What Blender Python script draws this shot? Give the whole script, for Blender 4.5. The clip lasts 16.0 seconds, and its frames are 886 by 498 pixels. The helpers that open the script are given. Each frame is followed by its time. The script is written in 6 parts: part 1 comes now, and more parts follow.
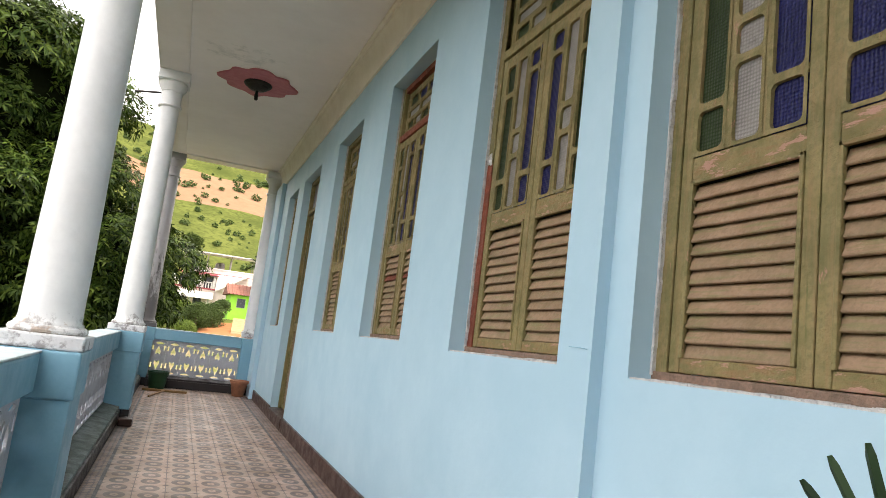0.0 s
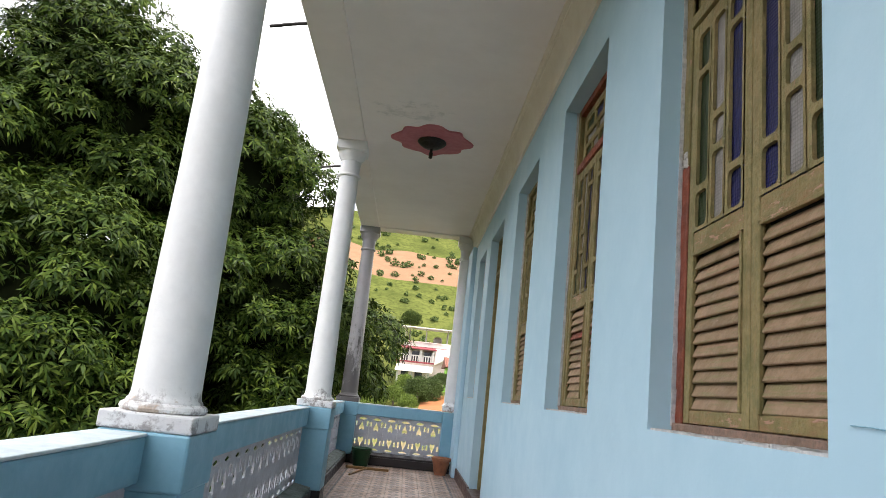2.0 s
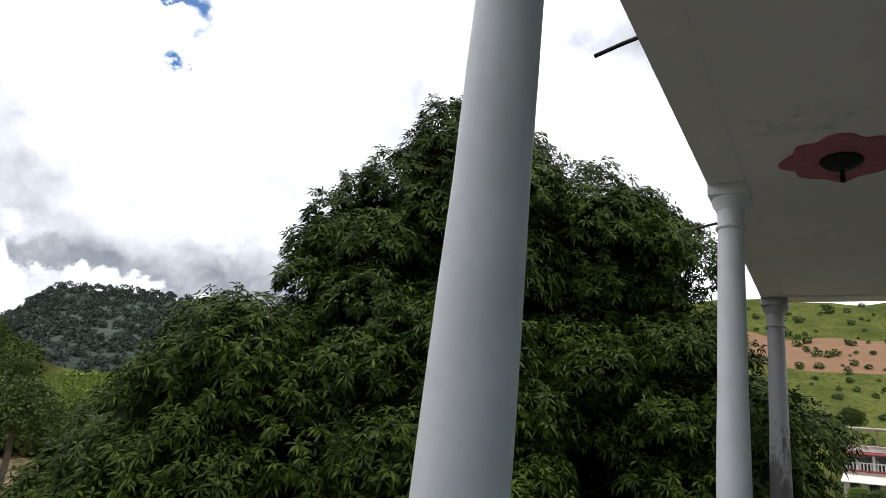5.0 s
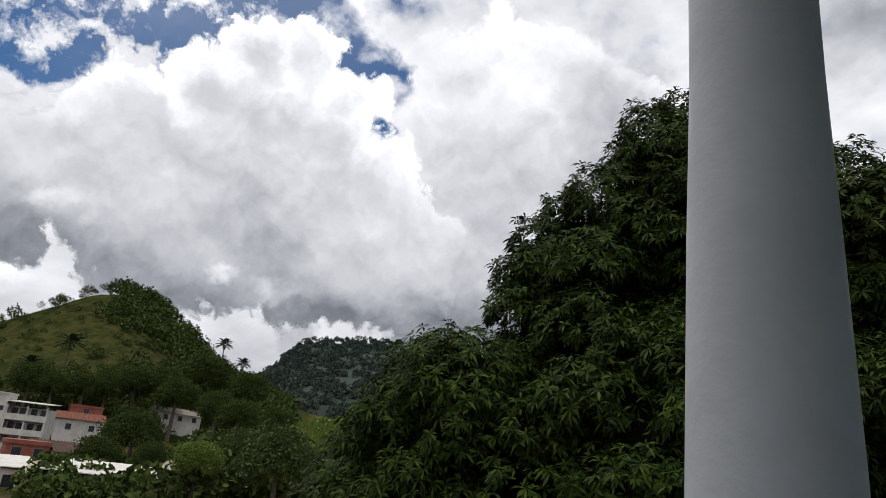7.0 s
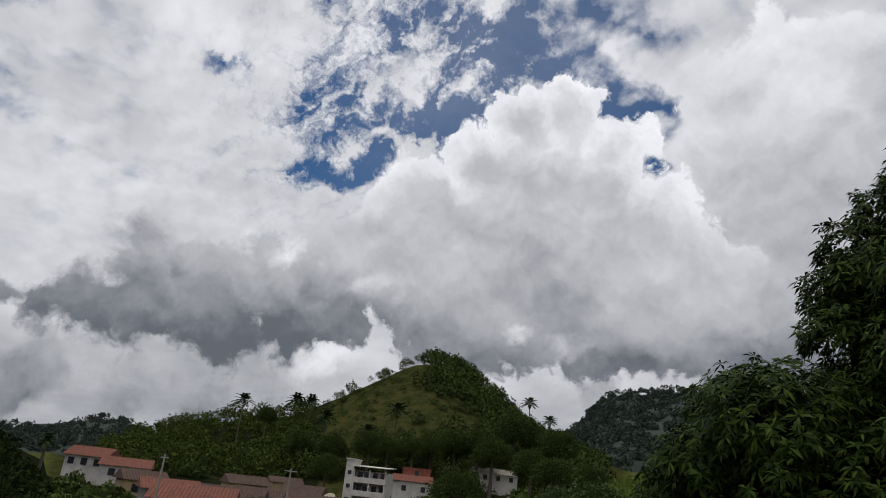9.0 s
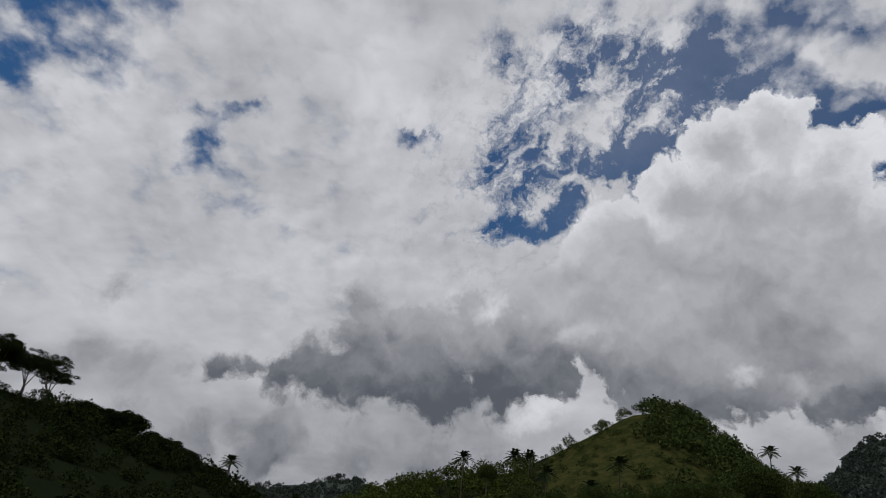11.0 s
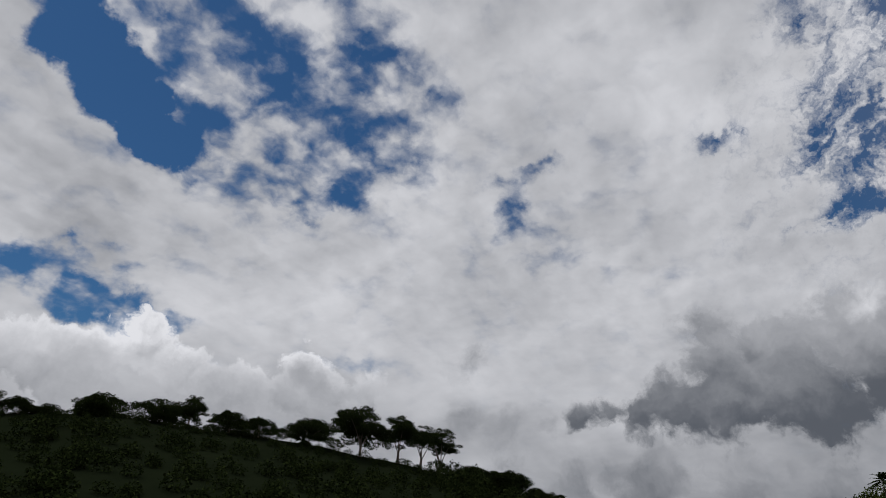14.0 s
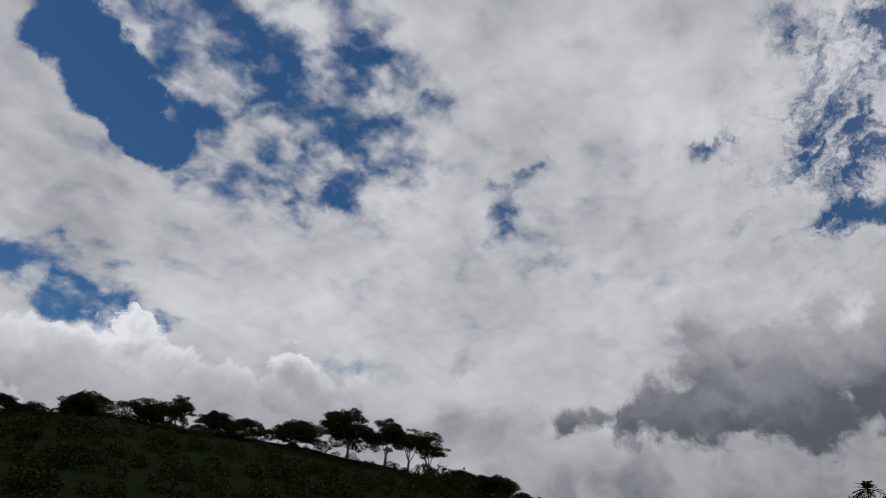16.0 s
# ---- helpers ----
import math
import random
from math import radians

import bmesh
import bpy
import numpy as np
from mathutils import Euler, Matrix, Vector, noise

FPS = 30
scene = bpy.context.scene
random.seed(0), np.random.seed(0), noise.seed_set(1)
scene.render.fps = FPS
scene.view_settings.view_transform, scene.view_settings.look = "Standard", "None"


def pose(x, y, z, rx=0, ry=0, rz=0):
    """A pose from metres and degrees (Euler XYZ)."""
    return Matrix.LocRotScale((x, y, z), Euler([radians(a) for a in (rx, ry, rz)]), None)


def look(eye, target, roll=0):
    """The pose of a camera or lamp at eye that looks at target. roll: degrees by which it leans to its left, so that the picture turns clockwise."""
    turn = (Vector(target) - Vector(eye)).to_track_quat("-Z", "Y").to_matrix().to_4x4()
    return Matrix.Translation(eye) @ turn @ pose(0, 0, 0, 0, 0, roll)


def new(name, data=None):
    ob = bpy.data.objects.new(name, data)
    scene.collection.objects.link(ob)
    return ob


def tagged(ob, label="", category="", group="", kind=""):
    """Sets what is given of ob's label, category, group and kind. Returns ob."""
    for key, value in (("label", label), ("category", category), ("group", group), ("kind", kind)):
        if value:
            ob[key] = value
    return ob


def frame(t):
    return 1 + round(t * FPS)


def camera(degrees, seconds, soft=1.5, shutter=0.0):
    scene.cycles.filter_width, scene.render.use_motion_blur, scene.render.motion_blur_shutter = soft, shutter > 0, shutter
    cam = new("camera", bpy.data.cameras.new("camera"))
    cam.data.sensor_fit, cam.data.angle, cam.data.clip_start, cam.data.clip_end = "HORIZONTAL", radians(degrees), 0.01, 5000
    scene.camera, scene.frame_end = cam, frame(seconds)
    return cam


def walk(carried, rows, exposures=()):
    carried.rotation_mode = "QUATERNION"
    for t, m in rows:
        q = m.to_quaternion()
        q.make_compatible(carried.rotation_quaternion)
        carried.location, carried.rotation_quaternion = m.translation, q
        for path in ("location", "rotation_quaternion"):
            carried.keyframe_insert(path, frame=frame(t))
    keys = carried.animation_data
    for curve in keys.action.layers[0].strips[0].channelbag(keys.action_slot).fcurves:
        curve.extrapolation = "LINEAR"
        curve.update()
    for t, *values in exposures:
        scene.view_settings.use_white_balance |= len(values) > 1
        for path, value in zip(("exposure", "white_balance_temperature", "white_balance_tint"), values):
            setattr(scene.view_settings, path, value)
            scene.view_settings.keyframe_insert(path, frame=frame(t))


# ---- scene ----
cam = camera(66.7, 16.0, soft=0.8)
PATH = [
    (0, (-1.271, 0.473, 1.124), (-0.581, 2.327, 1.417), 7.11),
    (0.5, (-1.137, 0.622, 1.124), (-0.614, 2.525, 1.449), 7.58),
    (1, (-1.036, 0.823, 1.131), (-0.598, 2.746, 1.463), 7.36),
    (1.5, (-0.960, 1.021, 1.146), (-0.662, 2.966, 1.504), 6.62),
    (2, (-0.863, 1.216, 1.162), (-0.802, 3.171, 1.584), 6.22),
    (2.5, (-0.837, 1.383, 1.174), (-0.835, 3.334, 1.612), 6.06),
    (3, (-0.886, 1.614, 1.198), (-1.023, 3.546, 1.694), 6.00),
    (3.5, (-0.900, 1.881, 1.232), (-1.378, 3.746, 1.773), 5.01),
    (4, (-0.901, 2.060, 1.218), (-1.666, 3.806, 1.825), 6.83),
    (4.2, (-0.898, 2.133, 1.198), (-1.710, 3.857, 1.803), 7.11),
    (6.3, (-1.126, 2.766, 1.220), (-2.462, 4.127, 1.822), 5.89),
    (6.5, (-1.190, 2.827, 1.230), (-2.554, 4.158, 1.835), 6.00),
    (7, (-1.306, 2.919, 1.250), (-2.787, 4.110, 1.872), 6.36),
    (7.5, (-1.450, 3.150, 1.270), (-3.119, 4.035, 1.926), 6.66),
    (8, (-1.530, 3.260, 1.280), (-3.306, 3.871, 1.968), 7.12),
    (8.2, (-1.550, 3.290, 1.280), (-3.340, 3.853, 1.971), 6.86),
    (10.3, (-1.620, 3.380, 1.300), (-3.481, 3.510, 2.021), 7.02),
    (10.5, (-1.621, 3.381, 1.300), (-3.477, 3.436, 2.043), 7.22),
    (11, (-1.624, 3.385, 1.300), (-3.466, 3.218, 2.061), 6.75),
    (11.5, (-1.626, 3.388, 1.300), (-3.439, 3.009, 2.056), 5.52),
    (12, (-1.629, 3.392, 1.300), (-3.388, 2.815, 2.058), 4.61),
    (12.5, (-1.632, 3.395, 1.300), (-3.339, 2.697, 2.073), 4.11),
    (13, (-1.634, 3.399, 1.300), (-3.297, 2.593, 2.064), 3.39),
    (13.5, (-1.637, 3.402, 1.300), (-3.206, 2.434, 2.075), 3.04),
    (14, (-1.639, 3.406, 1.300), (-3.153, 2.370, 2.098), 3.23),
    (14.5, (-1.642, 3.409, 1.300), (-3.147, 2.363, 2.099), 3.21),
    (15, (-1.645, 3.413, 1.300), (-3.164, 2.388, 2.100), 3.36),
    (15.5, (-1.647, 3.416, 1.300), (-3.175, 2.403, 2.099), 3.73),
    (16, (-1.650, 3.420, 1.300), (-3.174, 2.408, 2.108), 3.87),
]

EXPOSURES = [(0.0, 2.68, 7350, 11), (1.0, 2.68, 7150, 11), (2.0, 2.55, 6900, 11), (3.0, 2.24, 6500, 11), (3.5, 2.0, 6500, 10), (4.2, 1.62, 6550, 10), (6.3, 0.55, 6650, 10), (7.0, 0.35, 6650, 10), (8.0, 0.15, 6650, 10), (10.3, -0.35, 6600, 10), (12.0, -0.47, 6600, 10), (14.0, -0.42, 6600, 10), (16.0, -0.42, 6600, 10)]
walk(cam, [(t, look(eye, target, roll)) for t, eye, target, roll in PATH], EXPOSURES)


# ---- small node language ----
def tree_of(block):
    block.use_nodes = True
    nt = block.node_tree
    nt.nodes.clear()
    return nt


def put(nt, socket, value):
    if hasattr(value, "is_output"):
        nt.links.new(value, socket)
    elif value is not None:
        socket.default_value = value


def fm(nt, op, a, b=None, c=None, clamp=False):
    n = nt.nodes.new("ShaderNodeMath")
    n.operation, n.use_clamp = op, clamp
    for s, v in zip(n.inputs, (a, b, c)):
        put(nt, s, v)
    return n.outputs[0]


def vm(nt, op, a, b=None, scale=None):
    n = nt.nodes.new("ShaderNodeVectorMath")
    n.operation = op
    put(nt, n.inputs[0], a)
    put(nt, n.inputs[1], b)
    put(nt, n.inputs[3], scale)
    return n.outputs[1] if op in ("DISTANCE", "LENGTH", "DOT_PRODUCT") else n.outputs[0]


def fall(nt, value, a, b, lo=0.0, hi=1.0, kind="SMOOTHSTEP"):
    n = nt.nodes.new("ShaderNodeMapRange")
    n.interpolation_type = kind
    for s, v in zip(n.inputs, (value, a, b, lo, hi)):
        put(nt, s, v)
    return n.outputs[0]


def fog(nt, vector, scale, detail=4.0, rough=0.55, distortion=0.0, colour=False):
    n = nt.nodes.new("ShaderNodeTexNoise")
    put(nt, n.inputs["Vector"], vector)
    for k, v in (("Scale", scale), ("Detail", detail), ("Roughness", rough), ("Distortion", distortion)):
        put(nt, n.inputs[k], v)
    return n.outputs["Color" if colour else "Fac"]


def blend(nt, fac, a, b, mode="MIX"):
    n = nt.nodes.new("ShaderNodeMix")
    n.data_type, n.blend_type = "RGBA", mode
    put(nt, n.inputs[0], fac)
    for s, v in ((n.inputs[6], a), (n.inputs[7], b)):
        put(nt, s, (*v, 1) if isinstance(v, tuple) and len(v) == 3 else v)
    return n.outputs[2]


def parts_of(nt, vector):
    n = nt.nodes.new("ShaderNodeSeparateXYZ")
    put(nt, n.inputs[0], vector)
    return n.outputs


def joined(nt, x, y, z):
    n = nt.nodes.new("ShaderNodeCombineXYZ")
    for s, v in zip(n.inputs, (x, y, z)):
        put(nt, s, v)
    return n.outputs[0]


def toward(az, el):
    """The unit vector at az degrees to the left of +y and el degrees up."""
    a, e = radians(az), radians(el)
    return (-math.sin(a) * math.cos(e), math.cos(a) * math.cos(e), math.sin(e))


# ---- sky: broken cloud over blue, sun veiled ----
SUN_AZ, SUN_EL = 212.0, 72.0
world = bpy.data.worlds.new("sky")
scene.world = world
nt = tree_of(world)
coord = nt.nodes.new("ShaderNodeTexCoord")
way = vm(nt, "NORMALIZE", coord.outputs["Generated"])
half_ = (0.5, 0.5, 0.5)
warp_big = vm(nt, "SCALE", vm(nt, "SUBTRACT", fog(nt, way, 3.2, 4, 0.55, colour=True), half_), scale=8.0)
warp_mid = vm(nt, "SCALE", vm(nt, "SUBTRACT", fog(nt, way, 13.0, 5, 0.6, colour=True), half_), scale=8.0)
dx, dy, dz = parts_of(nt, way)
over = fm(nt, "ADD", fm(nt, "MAXIMUM", dz, 0.0), 0.34)
flat = joined(nt, fm(nt, "DIVIDE", dx, over), fm(nt, "DIVIDE", dy, over), 0.0)


def moved(vector, *warps):
    """The direction shifted by (warp, amount) pairs."""
    for warp, amount in warps:
        vector = vm(nt, "ADD", vector, vm(nt, "SCALE", warp, scale=amount))
    return vector


def swell(vector, scale, detail, rough=0.58):
    """Noise round zero, about -1 to 1."""
    return fm(nt, "MULTIPLY", fm(nt, "SUBTRACT", fog(nt, vector, scale, detail, rough), 0.5), 8.0)


def lumps(vector, scale, detail=2.0):
    """Rounded heads of cloud, about -1 in the creases to 1 on top."""
    n = nt.nodes.new("ShaderNodeTexVoronoi")
    n.feature, n.normalize = "SMOOTH_F1", True
    put(nt, n.inputs["Vector"], vector)
    for k, v in (("Scale", scale), ("Detail", detail), ("Roughness", 0.5), ("Lacunarity", 2.2), ("Smoothness", 0.35)):
        put(nt, n.inputs[k], v)
    return fm(nt, "MULTIPLY", fm(nt, "SUBTRACT", 0.3, n.outputs["Distance"]), 8.0)


def local(vector, az, el, a, b, tilt):
    """Coordinates round a point of the sky, along and across a tilted axis, in units of a and b degrees."""
    n = nt.nodes.new("ShaderNodeMapping")
    n.vector_type = "TEXTURE"
    put(nt, n.inputs[0], vector)
    c, q, e, t = Vector(toward(az, el)), radians(az), radians(el), radians(tilt)
    east, north = Vector((-math.cos(q), -math.sin(q), 0)), Vector((math.sin(q) * math.sin(e), -math.cos(q) * math.sin(e), math.cos(e)))
    u, v = east * math.cos(t) + north * math.sin(t), north * math.cos(t) - east * math.sin(t)
    n.inputs["Location"].default_value = c
    n.inputs["Rotation"].default_value = Matrix((u, v, c)).transposed().to_euler()
    n.inputs["Scale"].default_value = (radians(a), radians(b), 0.3)
    return n.outputs[0]


def patches(vector, rows, core_=0.1):
    """Soft oval patches: az, el, half axes and tilt in degrees, weight."""
    total = None
    for az, el, a, b, tilt, weight in rows:
        far = vm(nt, "LENGTH", local(vector, az, el, a * 1.35, b * 1.35, tilt))
        one = fall(nt, far, core_, 1.0, weight, 0.0)
        total = one if total is None else fm(nt, "ADD", total, one)
    return total


def domes(vector, rows, foot, soft_=0.012):
    """A heaped cloud: depth in radians inside a union of round heads (az, el, radius) over a base at foot degrees."""
    total = None
    for az, el, radius in rows:
        one = fm(nt, "SUBTRACT", radians(radius), vm(nt, "DISTANCE", vector, toward(az, el)))
        total = one if total is None else fm(nt, "SMOOTH_MAX", total, one, soft_)
    return fm(nt, "MINIMUM", total, fm(nt, "MULTIPLY", fm(nt, "SUBTRACT", parts_of(nt, vector)[2], math.sin(radians(foot))), 0.8))


# high layer: a pale sheet with clear gaps, breaking into flakes and drawn-out streaks
drift = moved(way, (warp_big, 0.022), (warp_mid, 0.016))
clear = patches(drift, [(155.4, 32.3, 8, 2.6, 31, 1.25), (159.1, 34.3, 3.8, 2.8, 8, 0.5), (150.6, 29.6, 3.2, 2, 14, 0.7), (151.8, 15.9, 4.2, 1.9, -13, 1.15), (155.4, 18, 5.4, 1.7, -15, 0.65), (147.4, 14.8, 2.8, 1.2, -11, 0.7), (159.6, 15.8, 3.3, 1.6, -16, 0.5)], 0.4)
clear = fm(nt, "ADD", clear, patches(drift, [(141.5, 33.9, 16.1, 9.5, 2, 0.9), (136.5, 36.6, 3.4, 1.6, -12, 0.4), (145.5, 32.8, 3.5, 1.3, -26, 0.45), (132.3, 31.9, 3.7, 1.3, 1, 0.4), (136.8, 26.7, 5.5, 1.1, -4, 0.5), (130, 39.6, 3.7, 1.2, -8, 0.35), (125.5, 36.6, 2.8, 1.3, -5, 0.3), (150.8, 38.2, 4.8, 2.4, -22, 0.35), (142.3, 41.3, 5.2, 2.1, -16, 0.35), (133.5, 42.4, 4.5, 1.7, -10, 0.3), (118.6, 26.7, 3.1, 2.2, -32, 0.85), (115.8, 29.6, 2.8, 1.1, 0, 0.7), (117.5, 24.1, 3.3, 1.1, -1, 0.45)]))
clear = fm(nt, "ADD", clear, patches(drift, [(73.3, 38.3, 12.2, 5.1, -3, 0.8), (63.6, 36.6, 5.3, 1.7, -10, 0.7), (75, 32.6, 2.1, 3.1, 4, 0.5), (77.6, 28.9, 3.5, 2.3, -19, 0.8), (86.2, 24.8, 4, 2, -13, 1.2), (90.2, 22.9, 3.8, 1, -5, 0.4), (81.2, 29.9, 7.7, 3.3, -36, 0.6), (89.8, 29.6, 3.3, 2.8, -4, 0.3), (60.2, 26.7, 1.5, 1.3, 10, 1.2), (60.7, 32.3, 2.8, 1.2, 13, 0.8), (83.1, 37.1, 2.7, 2.7, 1, 0.4), (70.5, 38, 10.1, 3.1, -6, 0.5), (61, 34.1, 3.2, 2.7, 28, 0.8), (57.3, 31.4, 1.8, 3.2, 0, 0.9), (79.3, 30.3, 5.1, 1.4, -11, 0.4)]))
clear = fm(nt, "ADD", clear, patches(drift, [(99.1, 31, 2.1, 1.3, 9, 0.6), (90.9, 38.5, 2.6, 1.2, 18, 0.35), (94.1, 39.6, 1.9, 1.6, 16, 0.3), (88.6, 30.8, 3.5, 6.1, 15, 0.6), (87.8, 24, 3.1, 1.4, -12, 0.5), (128.9, 13.5, 4.2, 1.1, -5, 0.35), (150, 20.9, 4.4, 1.3, -14, 0.25), (112.4, 22.7, 7.4, 1.3, 0, 0.25)]))
plane = moved(flat, (warp_mid, 0.006))
flakes = fm(nt, "ADD", fm(nt, "MULTIPLY", swell(plane, 11.0, 6, 0.52), 0.46), fm(nt, "MULTIPLY", lumps(plane, 16.0), 0.30))
combed = fm(nt, "MULTIPLY", swell(moved(local(way, 84, 29, 34, 5, -32), (warp_mid, 0.22)), 2.4, 6, 0.55), 0.7)
combing = vm(nt, "LENGTH", local(way, 84, 29, 21, 17, -20))
torn = fm(nt, "ADD", flakes, fm(nt, "MULTIPLY", fall(nt, combing, 0.5, 1.0, 0.8, 0.0), fm(nt, "SUBTRACT", combed, flakes)))
fade = fall(nt, dz, 0.12, 0.40, 0.3, 1.0)
tearing = fm(nt, "MULTIPLY", fade, fall(nt, clear, 0.0, 0.6, 0.5, 1.0))
thick = fm(nt, "ADD", fm(nt, "SUBTRACT", 0.95, clear), fm(nt, "MULTIPLY", torn, tearing))
cover = fall(nt, thick, -0.35, 0.95)
broad = swell(moved(flat, (warp_big, 0.06)), 2.6, 4, 0.5)
soft, soft_up = swell(plane, 7.0, 4, 0.5), swell(vm(nt, "ADD", plane, (0.02, -0.02, 0.0)), 7.0, 4, 0.5)
high_light = fm(nt, "ADD", fall(nt, dz, 0.05, 0.24, 0.41, 0.63), fm(nt, "MULTIPLY", broad, 0.085))
high_light = fm(nt, "ADD", high_light, fm(nt, "MULTIPLY", fm(nt, "MULTIPLY", fm(nt, "SUBTRACT", soft, soft_up), fade), 0.07))
high_light = fm(nt, "ADD", high_light, fm(nt, "MULTIPLY", fm(nt, "MULTIPLY", torn, tearing), 0.10))
cover = fm(nt, "MAXIMUM", cover, patches(way, [(72, 37, 16, 9, 0, 0.14), (80, 28, 10, 8, 0, 0.08)]))

# low heaped layer: crisp lit heads, grey bodies and flat dark bases
puffy = moved(way, (warp_big, 0.010), (warp_mid, 0.009))
knobbly = moved(way, (warp_mid, 0.008))
heads = lumps(knobbly, 13.0, 3.0)
sunward = toward(SUN_AZ, SUN_EL + 10)
heads_up = lumps(vm(nt, "ADD", knobbly, tuple(0.016 * c for c in sunward)), 13.0, 3.0)
curl = swell(puffy, 34.0, 6, 0.62)
billow, billow_up = swell(puffy, 6.0, 5, 0.5), swell(vm(nt, "ADD", puffy, tuple(0.04 * c for c in sunward)), 6.0, 5, 0.5)
ragged = fm(nt, "ADD", fm(nt, "MULTIPLY", heads, 0.013), fm(nt, "MULTIPLY", curl, 0.006))
relief = fm(nt, "ADD", fm(nt, "MULTIPLY", fm(nt, "SUBTRACT", heads, heads_up), 0.055), fm(nt, "MULTIPLY", fm(nt, "SUBTRACT", billow, billow_up), 0.09))
great = fm(nt, "ADD", domes(puffy, [(81.9, 19.7, 4.2), (78.2, 23.1, 4.5), (74.3, 26.5, 4), (69.9, 30.8, 4), (66.2, 31.4, 3.9), (61.9, 29, 3.2), (63.2, 25.7, 4.2), (75, 17.7, 8.6), (67.7, 21, 9.6), (59.4, 17.4, 8.9), (85, 18, 3.2), (86.5, 13.9, 5), (74.3, 13.2, 5.5), (66.9, 13.4, 5.7), (59.6, 13.6, 5.5)], 9.8), ragged)
great_far = fm(nt, "ADD", domes(puffy, [(51.3, 32.2, 4), (47.4, 34.5, 3.7), (43.6, 34.1, 3.9), (50.9, 26.6, 5.7), (39, 30.9, 5.8), (45.1, 22.1, 10.5), (36.8, 24.4, 8.7), (52.7, 14.9, 5.8), (46.2, 16, 6.3), (40.2, 15.9, 5.8)], 9.0), ragged)
bank = fm(nt, "ADD", domes(puffy, [(101.2, 16.4, 2.6), (101, 13, 3.1), (104.6, 10.9, 3), (110, 10.3, 1.9), (111.8, 9.6, 1.3), (107.2, 9.9, 2.3), (96.3, 13.9, 3.9), (91.5, 14.9, 3.9), (89, 11.6, 3.3), (94.9, 10.5, 4.2), (98.3, 10.6, 3.9), (102.4, 9.6, 3.2)], 7.2), ragged)
left_heap = fm(nt, "ADD", domes(puffy, [(148, 13, 2.5), (150.8, 11.1, 2.6), (154.5, 11, 3), (157.1, 11.1, 2.5), (145, 11.1, 2.5), (139.7, 10.5, 2.5), (134, 12, 2.4), (129.6, 11.1, 2), (142.6, 9.7, 2.5), (151.6, 8.4, 3.5), (136, 10, 2.2)], 2.0), ragged)
small = fm(nt, "ADD", domes(puffy, [(118.1, 9.1, 2.5), (121.4, 9.5, 2), (115.7, 9.3, 1.6), (109.7, 7.2, 0.8), (115, 7.1, 0.9), (105.7, 5.5, 2.5), (100.7, 5.3, 2.2), (103, 6.5, 1.4), (97.6, 5.4, 1.6), (107.4, 3.6, 2.7), (93.8, 4.8, 2.5), (112.9, 3.3, 2.2), (117.7, 5.5, 1.4), (88.9, 5.4, 2.4), (121.1, 14.1, 2), (99.2, 5.6, 2.3), (100.8, 3.7, 1.9), (95.7, 4.1, 2), (65.7, 10.7, 1.9), (62.7, 9.1, 2), (57.7, 11.4, 2.3), (68.3, 12.8, 1.4)], 0.0), fm(nt, "MULTIPLY", ragged, 0.8))
up = fm(nt, "MULTIPLY", fm(nt, "ARCSINE", parts_of(nt, puffy)[2]), 180 / math.pi)


def laid(under_light, under_cover, depth, light_, edge=0.012, reach=0.06, gleam=0.25, rise=(9.5, 15.0)):
    """One heap laid over what is behind it: its cover, and its light with a bright rim."""
    mask = fall(nt, depth, -0.003, edge)
    rim_ = fm(nt, "MULTIPLY", fall(nt, depth, reach, 0.0), gleam)
    lit_ = fm(nt, "ADD", fm(nt, "ADD", light_, fm(nt, "MULTIPLY", rim_, fall(nt, up, *rise))), relief)
    return fm(nt, "ADD", under_light, fm(nt, "MULTIPLY", mask, fm(nt, "SUBTRACT", lit_, under_light))), fm(nt, "MAXIMUM", under_cover, mask)


light, cover = laid(high_light, cover, small, fall(nt, up, 2.5, 12.0, 0.24, 0.40), 0.03, 0.03, 0.1)
light, cover = laid(light, cover, left_heap, fall(nt, up, 7.0, 13.0, 0.42, 0.60), 0.010, 0.045, 0.46)
light, cover = laid(light, cover, great_far, fm(nt, "ADD", fall(nt, up, 10.0, 19.0, 0.15, 0.47), fall(nt, up, 24.0, 34.0, 0.0, 0.08)), 0.012, 0.09, 0.22, (20.0, 28.0))
light, cover = laid(light, cover, great, fm(nt, "ADD", fall(nt, up, 10.0, 18.0, 0.17, 0.49), fall(nt, up, 20.0, 30.0, 0.0, 0.10)), 0.009, 0.06, 0.34, (18.0, 25.0))
light, cover = laid(light, cover, bank, fall(nt, up, 7.5, 15.5, 0.06, 0.34), 0.022, 0.05, 0.10)
mild = moved(way, (warp_big, 0.016), (warp_mid, 0.014))
light = fm(nt, "SUBTRACT", light, patches(mild, [(71.1, 22.8, 5.4, 5.3, 3, 0.1), (66, 17.3, 5.7, 3, 2, 0.1), (80.8, 12.2, 4.9, 2.7, -4, 0.1), (62.9, 10.8, 4.5, 2.2, -1, 0.08), (92.8, 8.4, 7.5, 1.8, -6, 0.08), (36.8, 32.2, 4.5, 6.3, 12, 0.2), (91.3, 11.1, 6.3, 2.7, -12, 0.1), (19.7, 35.8, 5.5, 4.8, -4, 0.12), (15.1, 34, 6.9, 4.3, 12, 0.25)], 0.0))
